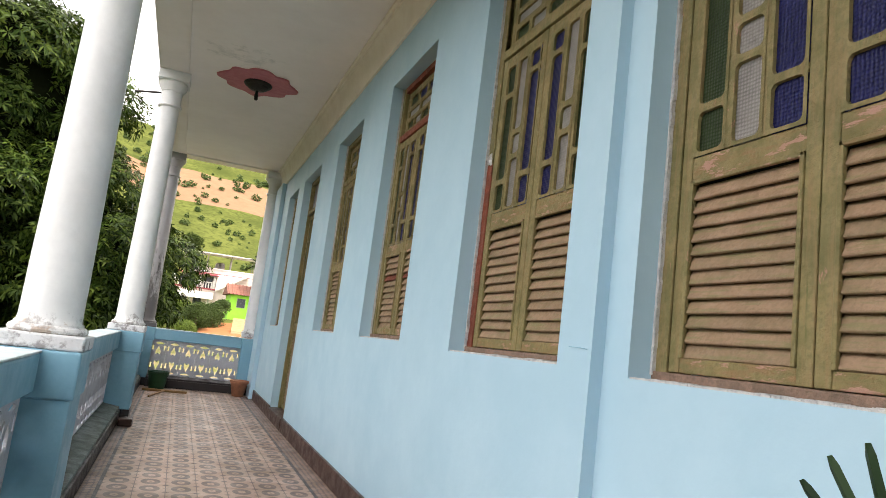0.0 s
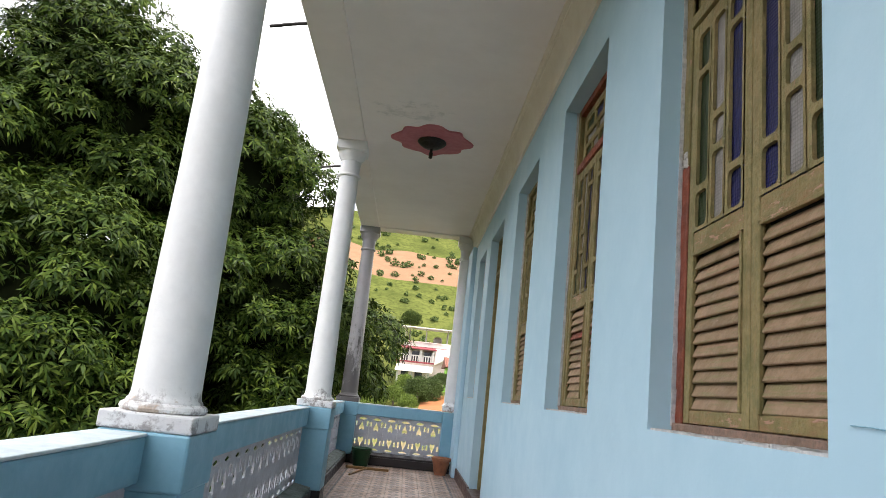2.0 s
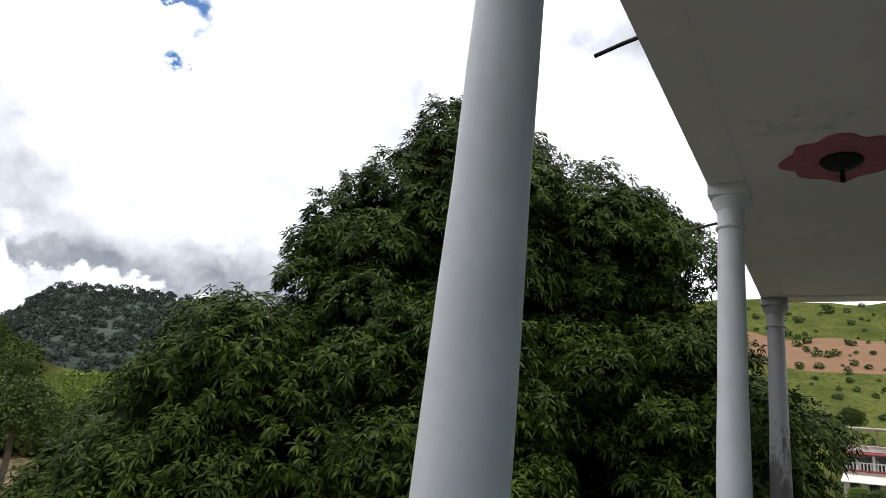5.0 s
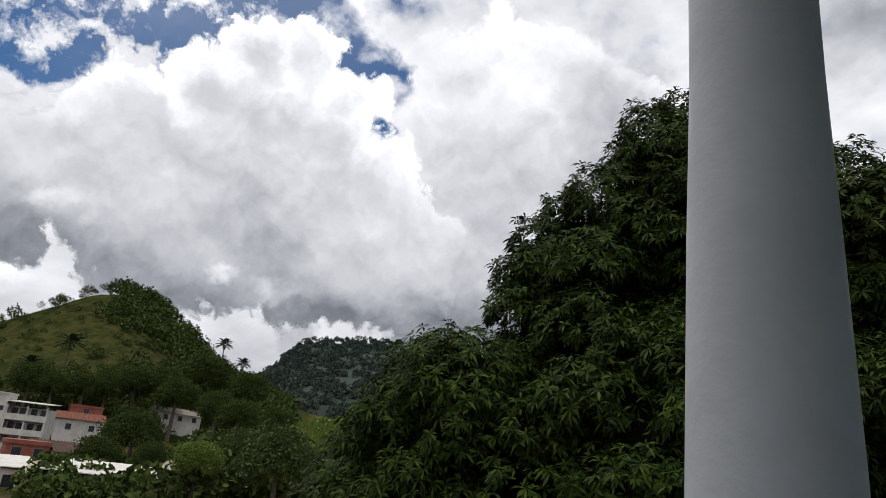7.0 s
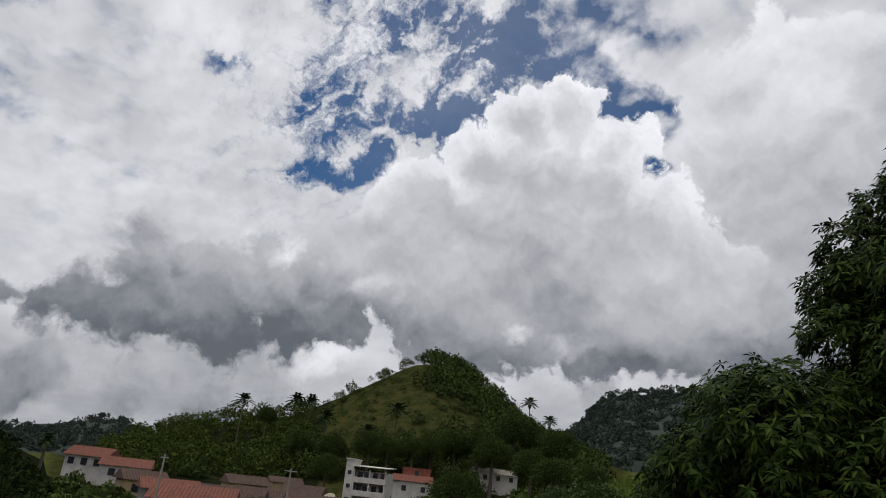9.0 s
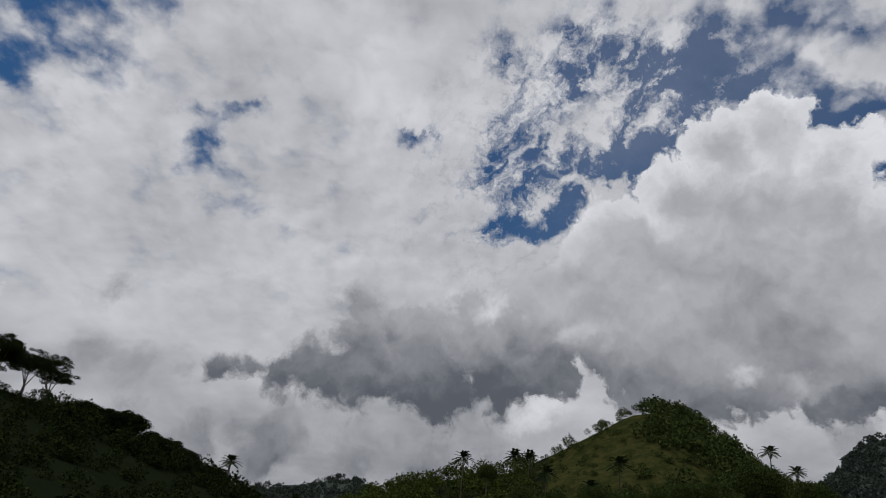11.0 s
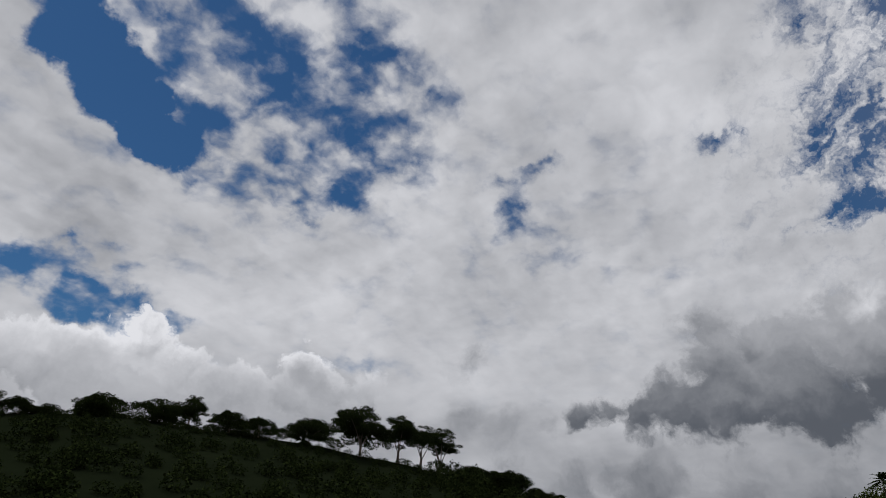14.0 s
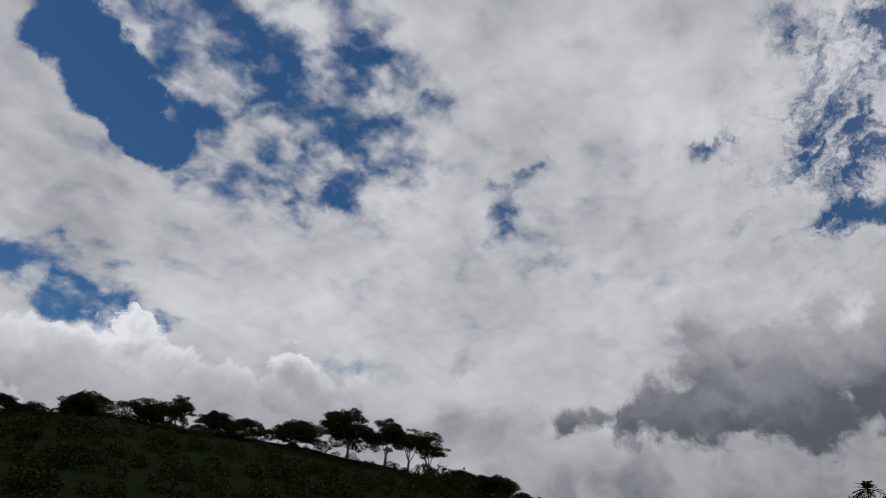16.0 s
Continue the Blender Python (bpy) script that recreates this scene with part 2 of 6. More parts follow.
light = fm(nt, "SUBTRACT", light, patches(mild, [(156.3, 23.6, 7.6, 5, -19, 0.16), (160.8, 30.7, 4.1, 7, -26, 0.12), (152.4, 20.3, 6.9, 2.6, -15, 0.1), (133.4, 11.2, 3.6, 1.8, -6, 0.1)], 0.0))
light = fm(nt, "ADD", light, patches(mild, [(82.5, 15, 2, 1.1, -14, 0.2), (68.9, 13.5, 1.4, 0.8, -1, 0.28), (64.9, 12.3, 2.7, 1, -22, 0.2), (89.4, 16.9, 1.9, 1, -5, 0.32), (85.3, 8.3, 2.7, 1, -5, 0.25), (148.8, 14.4, 2.8, 1.5, -11, 0.25), (153.4, 12.3, 4.3, 1.6, -11, 0.15), (104.2, 32.5, 9.6, 6.3, 7, 0.08), (128.6, 28.8, 9.5, 2.9, -6, 0.08)], 0.0))
light = fm(nt, "MINIMUM", fm(nt, "SMOOTH_MAX", light, 0.06, 0.1), 1.0)
cloud = blend(nt, light, (0.72, 0.87, 1.15), (9.9, 10.1, 10.75))
sky = nt.nodes.new("ShaderNodeTexSky")
sky.sky_type, sky.sun_disc = "NISHITA", False
sky.sun_elevation, sky.sun_rotation = radians(SUN_EL), radians(-SUN_AZ)
sky.air_density, sky.dust_density, sky.ozone_density = 1.0, 0.4, 2.0
deep = blend(nt, 1.0, sky.outputs[0], (0.26, 0.50, 0.70), "MULTIPLY")
lit = nt.nodes.new("ShaderNodeBackground")
put(nt, lit.inputs[0], blend(nt, cover, deep, cloud))
lit.inputs[1].default_value = 0.1
nt.links.new(lit.outputs[0], nt.nodes.new("ShaderNodeOutputWorld").inputs[0])

sun = new("sun", bpy.data.lights.new("sun", "SUN"))
sun.data.energy, sun.data.angle, sun.data.color = 1.6, radians(20), (1.0, 0.96, 0.9)
sun.matrix_world = look(Vector(toward(SUN_AZ, SUN_EL)) * 200, (0, 0, 0))


# ---- materials ----
def paint(name, base, rough=0.6, metal=0.0, shade=None, grain=(8.0, 0.25), fine=(60.0, 0.12), bump=0.15, bump_scale=90.0, island=0.0, each=0.0, spec=0.4, coat=None):
    """A surface with blotches, grain and relief; island and each vary loose pieces and objects."""
    m = bpy.data.materials.new(name)
    nt = tree_of(m)
    geo = nt.nodes.new("ShaderNodeNewGeometry")
    where = geo.outputs["Position"]
    shade = shade or tuple(c * 0.6 for c in base)
    col = blend(nt, fall(nt, fog(nt, where, grain[0], 5, 0.6), 0.35, 0.7, 0.0, grain[1] * 2), base, shade)
    col = blend(nt, fall(nt, fog(nt, where, fine[0], 3, 0.6), 0.4, 0.7, 0.0, fine[1] * 2), col, shade)
    hue = nt.nodes.new("ShaderNodeHueSaturation")
    put(nt, hue.inputs["Color"], col)
    if island or each:
        info = nt.nodes.new("ShaderNodeObjectInfo")
        luck = geo.outputs["Random Per Island"] if island else info.outputs["Random"]
        put(nt, hue.inputs["Value"], fall(nt, luck, 0.0, 1.0, 1 - (island or each), 1 + (island or each), "LINEAR"))
        put(nt, hue.inputs["Hue"], fall(nt, luck, 0.0, 1.0, 0.5 + 0.04 * (island or each), 0.5 - 0.04 * (island or each), "LINEAR"))
    b = nt.nodes.new("ShaderNodeBsdfPrincipled")
    put(nt, b.inputs["Base Color"], hue.outputs[0])
    put(nt, b.inputs["Roughness"], fall(nt, fog(nt, where, grain[0] * 2, 3), 0.3, 0.7, max(rough - 0.1, 0.03), min(rough + 0.1, 1.0)))
    b.inputs["Metallic"].default_value = metal
    b.inputs["Specular IOR Level"].default_value = spec
    if bump:
        bp = nt.nodes.new("ShaderNodeBump")
        bp.inputs["Strength"].default_value, bp.inputs["Distance"].default_value = bump, 0.01
        put(nt, bp.inputs["Height"], fog(nt, where, bump_scale, 5, 0.6))
        put(nt, b.inputs["Normal"], bp.outputs[0])
    nt.links.new(b.outputs[0], nt.nodes.new("ShaderNodeOutputMaterial").inputs[0])
    return m


def core(m):
    """The shader node, its tree and its position output."""
    nt = m.node_tree
    b = next(n for n in nt.nodes if n.type == "BSDF_PRINCIPLED")
    g = next(n for n in nt.nodes if n.type == "NEW_GEOMETRY")
    return nt, b, g.outputs["Position"]


def over_paint(m, fac_of, colour):
    """Lays a second colour over a material where fac_of(nt, position) says."""
    nt, b, where = core(m)
    old = b.inputs["Base Color"].links[0].from_socket
    put(nt, b.inputs["Base Color"], blend(nt, fac_of(nt, where), old, colour))
    return m


def leafy(name, base, shade, rough=0.45, island=0.35, through_light=0.25, spec=0.12):
    m = paint(name, base, rough, shade=shade, grain=(0.8, 0.3), fine=(6, 0.15), bump=0.0, island=island)
    nt, b, _ = core(m)
    b.inputs["Specular IOR Level"].default_value = spec
    t = nt.nodes.new("ShaderNodeBsdfTranslucent")
    put(nt, t.inputs[0], b.inputs["Base Color"].links[0].from_socket)
    mix = nt.nodes.new("ShaderNodeMixShader")
    mix.inputs[0].default_value = through_light
    nt.links.new(b.outputs[0], mix.inputs[1])
    nt.links.new(t.outputs[0], mix.inputs[2])
    out = next(n for n in nt.nodes if n.type == "OUTPUT_MATERIAL")
    nt.links.new(mix.outputs[0], out.inputs[0])
    return m


WALL_BLUE = paint("wall_blue_paint", (0.425, 0.605, 0.70), 0.55, shade=(0.36, 0.55, 0.655), grain=(1.3, 0.3), fine=(14, 0.08), bump=0.12, bump_scale=22)
RAIL_BLUE = paint("rail_blue_paint", (0.215, 0.42, 0.52), 0.5, shade=(0.15, 0.33, 0.43), grain=(3, 0.3), fine=(30, 0.12), bump=0.2, bump_scale=30)
CEIL = paint("ceiling_white_paint", (0.91, 0.845, 0.825), 0.8, shade=(0.83, 0.765, 0.745), grain=(0.9, 0.35), fine=(8, 0.15), bump=0.1, bump_scale=18)
CREAM = paint("cornice_cream_paint", (0.86, 0.79, 0.71), 0.6, shade=(0.74, 0.66, 0.57), grain=(3, 0.3), bump=0.15)
PINK = paint("rose_paint", (0.50, 0.16, 0.19), 0.7, shade=(0.40, 0.12, 0.15), grain=(9, 0.3), bump=0.25, bump_scale=40)
OLIVE = paint("olive_worn_paint", (0.26, 0.203, 0.086), 0.6, shade=(0.13, 0.12, 0.044), grain=(7, 0.45), fine=(55, 0.3), bump=0.5, bump_scale=70)
SLAT = paint("louvre_tan_paint", (0.31, 0.20, 0.122), 0.62, shade=(0.19, 0.132, 0.072), grain=(9, 0.3), fine=(70, 0.25), bump=0.4, each=0.12)
SILLWOOD = paint("sill_bare_wood", (0.27, 0.165, 0.12), 0.75, shade=(0.14, 0.10, 0.07), grain=(12, 0.4), fine=(80, 0.35), bump=0.7, bump_scale=110)
RED = paint("red_brown_varnish", (0.23, 0.052, 0.024), 0.5, shade=(0.10, 0.025, 0.012), grain=(14, 0.3), bump=0.3)
PLASTER = paint("raw_white_plaster", (0.62, 0.6, 0.58), 0.9, shade=(0.4, 0.4, 0.4), grain=(30, 0.4), bump=0.9, bump_scale=120)
BROWN = paint("brown_baseboard_paint", (0.07, 0.036, 0.028), 0.45, shade=(0.045, 0.024, 0.02), grain=(5, 0.35), fine=(40, 0.2), bump=0.25)
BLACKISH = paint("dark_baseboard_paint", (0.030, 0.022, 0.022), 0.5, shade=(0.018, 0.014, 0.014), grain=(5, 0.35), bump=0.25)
LATTICE = paint("grey_block_paint", (0.50, 0.49, 0.53), 0.75, shade=(0.38, 0.37, 0.40), grain=(8, 0.35), fine=(50, 0.2), bump=0.5, bump_scale=60)
GROUT = paint("grout", (0.14, 0.12, 0.11), 0.9, bump=0.4)
TERRA = paint("terracotta", (0.36, 0.145, 0.075), 0.85, shade=(0.24, 0.10, 0.06), grain=(14, 0.4), bump=0.4)
GREENPLASTIC = paint("green_plastic", (0.012, 0.055, 0.022), 0.4, shade=(0.007, 0.032, 0.013), grain=(6, 0.2), bump=0.05)
STICK = paint("yellow_wood", (0.27, 0.15, 0.055), 0.6, shade=(0.18, 0.10, 0.035), grain=(20, 0.3), bump=0.3)
IRON = paint("dark_iron", (0.035, 0.032, 0.03), 0.55, metal=0.6, grain=(20, 0.3), bump=0.2)


# ---- mesh helpers ----
def box(bm, x0, x1, y0, y1, z0, z1, bevel=0.0):
    r = bmesh.ops.create_cube(bm, size=1.0)
    bmesh.ops.transform(bm, matrix=Matrix.Translation(((x0 + x1) / 2, (y0 + y1) / 2, (z0 + z1) / 2)) @ Matrix.Diagonal((x1 - x0, y1 - y0, z1 - z0, 1)), verts=r["verts"])
    if bevel:
        edges = list({e for v in r["verts"] for e in v.link_edges})
        bmesh.ops.bevel(bm, geom=edges, offset=bevel, segments=2, profile=0.5, affect="EDGES")
    return bm


def lathe(bm, profile, x=0.0, y=0.0, steps=40, wobble=0.0):
    """Turns rows of (radius, z) round an upright axis."""
    rings = []
    for r, z in profile:
        ring = []
        for k in range(steps):
            a = 2 * math.pi * k / steps
            q = r * (1 + wobble * noise.noise((3 * math.cos(a), 3 * math.sin(a), z * 2)))
            ring.append(bm.verts.new((x + q * math.cos(a), y + q * math.sin(a), z)))
        rings.append(ring)
    for a, b in zip(rings, rings[1:]):
        for k in range(steps):
            bm.faces.new((a[k], a[(k + 1) % steps], b[(k + 1) % steps], b[k]))
    bm.faces.new(rings[0][::-1])
    bm.faces.new(rings[-1])
    return bm


def tube(bm, points, radius, steps=8, end=None):
    """A round bar along points; radius tapers to end."""
    points = [Vector(p) for p in points]
    rings = []
    for n, p in enumerate(points):
        d = (points[min(n + 1, len(points) - 1)] - points[max(n - 1, 0)]).normalized()
        side = d.cross(Vector((0.31, 0.17, 0.94))).normalized()
        up = side.cross(d)
        r = radius if end is None else radius + (end - radius) * n / (len(points) - 1)
        rings.append([bm.verts.new(p + r * (math.cos(2 * math.pi * k / steps) * side + math.sin(2 * math.pi * k / steps) * up)) for k in range(steps)])
    for a, b in zip(rings, rings[1:]):
        for k in range(steps):
            bm.faces.new((a[k], a[(k + 1) % steps], b[(k + 1) % steps], b[k]))
    bm.faces.new(rings[0][::-1])
    bm.faces.new(rings[-1])
    return bm


def mesh_of(bm, name, material, smooth=False):
    bmesh.ops.recalc_face_normals(bm, faces=bm.faces)
    me = bpy.data.meshes.new(name)
    bm.to_mesh(me)
    bm.free()
    for m in material if isinstance(material, (list, tuple)) else [material]:
        me.materials.append(m)
    if smooth:
        me.shade_smooth()
        me.set_sharp_from_angle(angle=radians(38))
    return me


def part(name, bm, material, parent=None, label="", smooth=False):
    ob = new(name, mesh_of(bm, name, material, smooth))
    ob.parent = parent
    return tagged(ob, label)


def base(name, x=0.0, y=0.0, z=0.0, turn=0.0):
    ob = new(name)
    ob.matrix_basis = pose(x, y, z, 0, 0, turn)
    ob.empty_display_size = 0.1
    return ob


def sheet(name, verts, faces, material, smooth=False):
    """A mesh object from arrays: verts (n, 3), faces (m, 3 or 4)."""
    me = bpy.data.meshes.new(name)
    verts, faces = np.asarray(verts, np.float32), np.asarray(faces, np.int32)
    k = faces.shape[1]
    me.vertices.add(len(verts))
    me.vertices.foreach_set("co", verts.ravel())
    me.loops.add(faces.size)
    me.loops.foreach_set("vertex_index", faces.ravel())
    me.polygons.add(len(faces))
    me.polygons.foreach_set("loop_start", np.arange(0, faces.size, k, dtype=np.int32))
    me.materials.append(material)
    me.update(calc_edges=True)
    if smooth:
        me.shade_smooth()
    return new(name, me)


def cut_panel(name, outline, holes, depth):
    """A flat plate in the local xz plane with holes right through it, as a mesh."""
    cu = bpy.data.curves.new(name, "CURVE")
    cu.dimensions, cu.fill_mode, cu.extrude = "2D", "BOTH", depth / 2
    for pts in [outline, *holes]:
        s = cu.splines.new("POLY")
        s.points.add(len(pts) - 1)
        for p, (a, b) in zip(s.points, pts):
            p.co = (a, b, 0, 1)
        s.use_cyclic_u = True
    tmp = bpy.data.objects.new(name, cu)
    me = bpy.data.meshes.new_from_object(tmp)
    bpy.data.objects.remove(tmp)
    me.transform(Matrix.Rotation(radians(90), 4, "X"))
    return me


# ---- veranda: the wall on the plane x = 0, columns along x = -1.8, floor at z = 0 ----
END_Y, CEIL_Z, START_Y = 12.15, 3.80, -3.2
HEAD = 3.125
STEP_Y = 2.38
WINDOWS = [(1.10, 2.245), (2.59, 3.635), (4.455, 5.46), (6.37, 7.385), (10.0, 10.87)]
SILLS = [1.106, 1.121, 1.142, 1.149, 1.162]
DOOR = (8.35, 9.5)

wall = base("wall_house")
tagged(wall, "light blue painted plaster wall with deep window openings", "wall", kind="structure")


def wall_piece(y0, y1, z0, z1, x0=0.0):
    part("wall_panel", box(bmesh.new(), x0, 0.36, y0, y1, z0, z1), WALL_BLUE, wall)


cuts = sorted([(a, b, s) for (a, b), s in zip(WINDOWS, SILLS)] + [(*DOOR, 0.0)])
edge = START_Y
for a, b, sill in cuts:
    x0 = 0.05 if a < STEP_Y - 0.3 else 0.0
    if edge < STEP_Y < a:
        wall_piece(edge, STEP_Y, 0, CEIL_Z, 0.05)
        wall_piece(STEP_Y, a, 0, CEIL_Z)
    else:
        wall_piece(edge, a, 0, CEIL_Z, x0)
    wall_piece(a, b, HEAD, CEIL_Z, x0)
    if sill:
        wall_piece(a, b, 0, sill, x0)
    edge = b
wall_piece(edge, END_Y + 0.3, 0, CEIL_Z)
rear = part("wall_rear", box(bmesh.new(), -2.0, 0.36, START_Y - 0.2, START_Y, 0, CEIL_Z), WALL_BLUE)
tagged(rear, "light blue plaster wall closing the veranda", "wall", kind="structure")
inside = part("wall_inner", box(bmesh.new(), 2.6, 2.8, START_Y, END_Y + 0.3, 0, CEIL_Z), CREAM)
tagged(inside, "plain cream wall of the dim room behind the windows", "wall", kind="structure")
innerfloor = part("floor_inner", box(bmesh.new(), 0.361, 2.6, START_Y, END_Y + 0.3, -0.06, -0.01), BROWN)
tagged(innerfloor, "dark floor of the room behind the windows", "floor", kind="structure")
for yy in (START_Y - 0.2, END_Y + 0.1):
    tagged(part("wall_inner_end", box(bmesh.new(), 0.361, 2.8, yy, yy + 0.2, 0, CEIL_Z), CREAM), "plain cream end wall of the inner room", "wall", kind="structure")

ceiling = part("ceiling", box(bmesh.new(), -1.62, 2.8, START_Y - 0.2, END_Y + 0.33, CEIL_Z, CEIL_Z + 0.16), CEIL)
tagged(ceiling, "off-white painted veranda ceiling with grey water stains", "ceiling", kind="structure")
bm = box(bmesh.new(), -1.925, -1.615, START_Y - 0.2, END_Y + 0.34, 3.775, 4.12, 0.008)
beam = part("beam", bm, CEIL)
tagged(beam, "off-white plaster beam over the veranda columns", "beam", kind="structure")
tagged(part("beam_end", box(bmesh.new(), -1.614, 0.36, END_Y + 0.06, END_Y + 0.34, 3.775, 4.12, 0.008), CEIL), "off-white plaster beam across the veranda's end", "beam", kind="structure")
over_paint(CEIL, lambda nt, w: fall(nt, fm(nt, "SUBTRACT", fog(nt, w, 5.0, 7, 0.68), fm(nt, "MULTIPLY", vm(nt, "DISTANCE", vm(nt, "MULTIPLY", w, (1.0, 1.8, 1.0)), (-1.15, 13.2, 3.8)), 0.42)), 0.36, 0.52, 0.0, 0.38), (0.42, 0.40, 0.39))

# cornice along the wall head: a cream cove with a thin fillet
bm = bmesh.new()
prof = [(0.0, 3.47), (-0.022, 3.47), (-0.022, 3.50), (-0.014, 3.505), (-0.016, 3.60), (-0.03, 3.69), (-0.065, 3.75), (-0.075, 3.752), (-0.075, 3.775), (-0.10, 3.78), (-0.105, CEIL_Z), (0.0, CEIL_Z)]
rows_ = [[bm.verts.new((x, y, z)) for x, z in prof] for y in (STEP_Y, END_Y + 0.06)]
for n in range(len(prof)):
    k = (n + 1) % len(prof)
    bm.faces.new((rows_[0][n], rows_[0][k], rows_[1][k], rows_[1][n]))
for r in rows_:
    bm.faces.new(r)
tagged(part("cornice", bm, CREAM, smooth=True), "cream painted cornice moulding along the wall head", "cornice", kind="structure")

# slab under the tiles, in one sheet with the storey below
tagged(part("floor", box(bmesh.new(), -1.98, 0.0, START_Y, END_Y + 0.3, -0.25, -0.006), GROUT), "grouted bed under patterned cement tiles", "floor", kind="structure")
tagged(part("facade_below", box(bmesh.new(), -1.9, 2.8, START_Y - 0.2, END_Y + 0.3, -5.0, -0.252), WALL_BLUE), "light blue plaster storey under the veranda", "wall", kind="structure")

# baseboards
bb = base("baseboard_wall")
tagged(bb, "brown painted baseboard along the blue wall", "baseboard", kind="structure")
for a, b, x0 in ((START_Y, STEP_Y - 0.05, 0.05), (STEP_Y - 0.05, DOOR[0], 0.0), (DOOR[1], 11.45, 0.0)):
    part("board", box(bmesh.new(), x0 - 0.022, x0 + 0.01, a, b, 0.0, 0.145, 0.004), BROWN, bb)
tagged(part("door_step", box(bmesh.new(), -0.03, 0.3, DOOR[0], DOOR[1], 0.0, 0.13, 0.006), BROWN), "brown painted step in the doorway", "doorstep", kind="structure")

# end pier on the wall with its own dark base
pier = base("pier")
tagged(pier, "blue plaster pier where wall and end balustrade meet", "pier", kind="structure")
part("shaft", box(bmesh.new(), -0.07, 0.0, 11.5, END_Y + 0.3, 0, 3.47, 0.01), WALL_BLUE, pier)
part("foot", box(bmesh.new(), -0.19, -0.001, 11.95, END_Y + 0.02, 0, 0.145, 0.004), BLACKISH, pier)
part("pedestal", box(bmesh.new(), -0.24, -0.001, END_Y - 0.03, END_Y + 0.37, 0.145, 0.90, 0.01), RAIL_BLUE, pier)

# ---- balustrade ----


def tulip(s, x, z, flip=1):
    return [(x - 0.025 * s, z + flip * 0.05 * s), (x, z + flip * 0.028 * s), (x + 0.025 * s, z + flip * 0.05 * s), (x + 0.03 * s, z + flip * 0.015 * s), (x + 0.012 * s, z - flip * 0.02 * s), (x, z - flip * 0.055 * s), (x - 0.012 * s, z - flip * 0.02 * s), (x - 0.03 * s, z + flip * 0.015 * s)]


def eye_hole(s, x, z):
    return [(x - 0.058 * s, z), (x - 0.03 * s, z + 0.011 * s), (x, z + 0.018 * s), (x + 0.03 * s, z + 0.011 * s), (x + 0.058 * s, z), (x + 0.03 * s, z - 0.009 * s), (x, z - 0.014 * s), (x - 0.03 * s, z - 0.009 * s)]


def drop_hole(s, x, z, flip=1):
    return [(x - 0.012 * s, z + flip * 0.03 * s), (x + 0.012 * s, z + flip * 0.03 * s), (x + 0.008 * s, z), (x + 0.016 * s, z - flip * 0.02 * s), (x, z - flip * 0.035 * s), (x - 0.016 * s, z - flip * 0.02 * s), (x - 0.008 * s, z)]


BLOCK_W, PZ0, PZ1 = 0.245, 0.155, 0.73
w = BLOCK_W
block_mesh = cut_panel("lattice_block", [(0.001, PZ0), (w - 0.001, PZ0), (w - 0.001, PZ1), (0.001, PZ1)], [
    eye_hole(1.3, w * 0.48, 0.67), drop_hole(1.3, w * 0.13, 0.60, -1), tulip(1.4, w * 0.51, 0.56, -1), drop_hole(1.15, w * 0.88, 0.595, -1),
    tulip(1.45, w * 0.5, 0.325, 1), drop_hole(1.2, w * 0.13, 0.32), drop_hole(1.35, w * 0.87, 0.325), eye_hole(1.35, w * 0.52, 0.21)], 0.014)
block_mesh.materials.append(LATTICE)


def balustrade(name, length, label, turn, x, y, foot=None, shelf=None):
    """Rail, foot and a run of pierced blocks along local x; local +y is the floor's side."""
    ob = base(name, x, y, 0, turn)
    tagged(ob, label, "balustrade")
    part("rail", box(bmesh.new(), 0, length, -0.085, 0.085, 0.725, 0.895, 0.012), RAIL_BLUE, ob)
    part("coping", box(bmesh.new(), 0, length, -0.10, 0.088, 0.8955, 0.907, 0.005), COPING, ob, "pale worn top of the rail")
    part("foot", box(bmesh.new(), 0, length, -0.085, 0.215, 0.0, 0.12, 0.008), foot or BLACKISH, ob, "dark brown painted foot")
    bm = box(bmesh.new(), 0, length, -0.08, 0.20, 0.121, 0.15, 0.006)
    for v in bm.verts:
        if v.co.z > 0.13 and v.co.y < 0:
            v.co.z += 0.05
    part("ledge", bm, shelf or LEDGE, ob, "" if shelf else "sloping grey ledge with moss")
    count = max(1, round(length / BLOCK_W))
    stretch = length / count / BLOCK_W
    for k in range(count):
        o = new("block", block_mesh)
        o.parent = ob
        o.matrix_basis = Matrix.Translation((k * BLOCK_W * stretch, 0.035, 0)) @ Matrix.Diagonal((stretch, 1, 1, 1))
    return ob


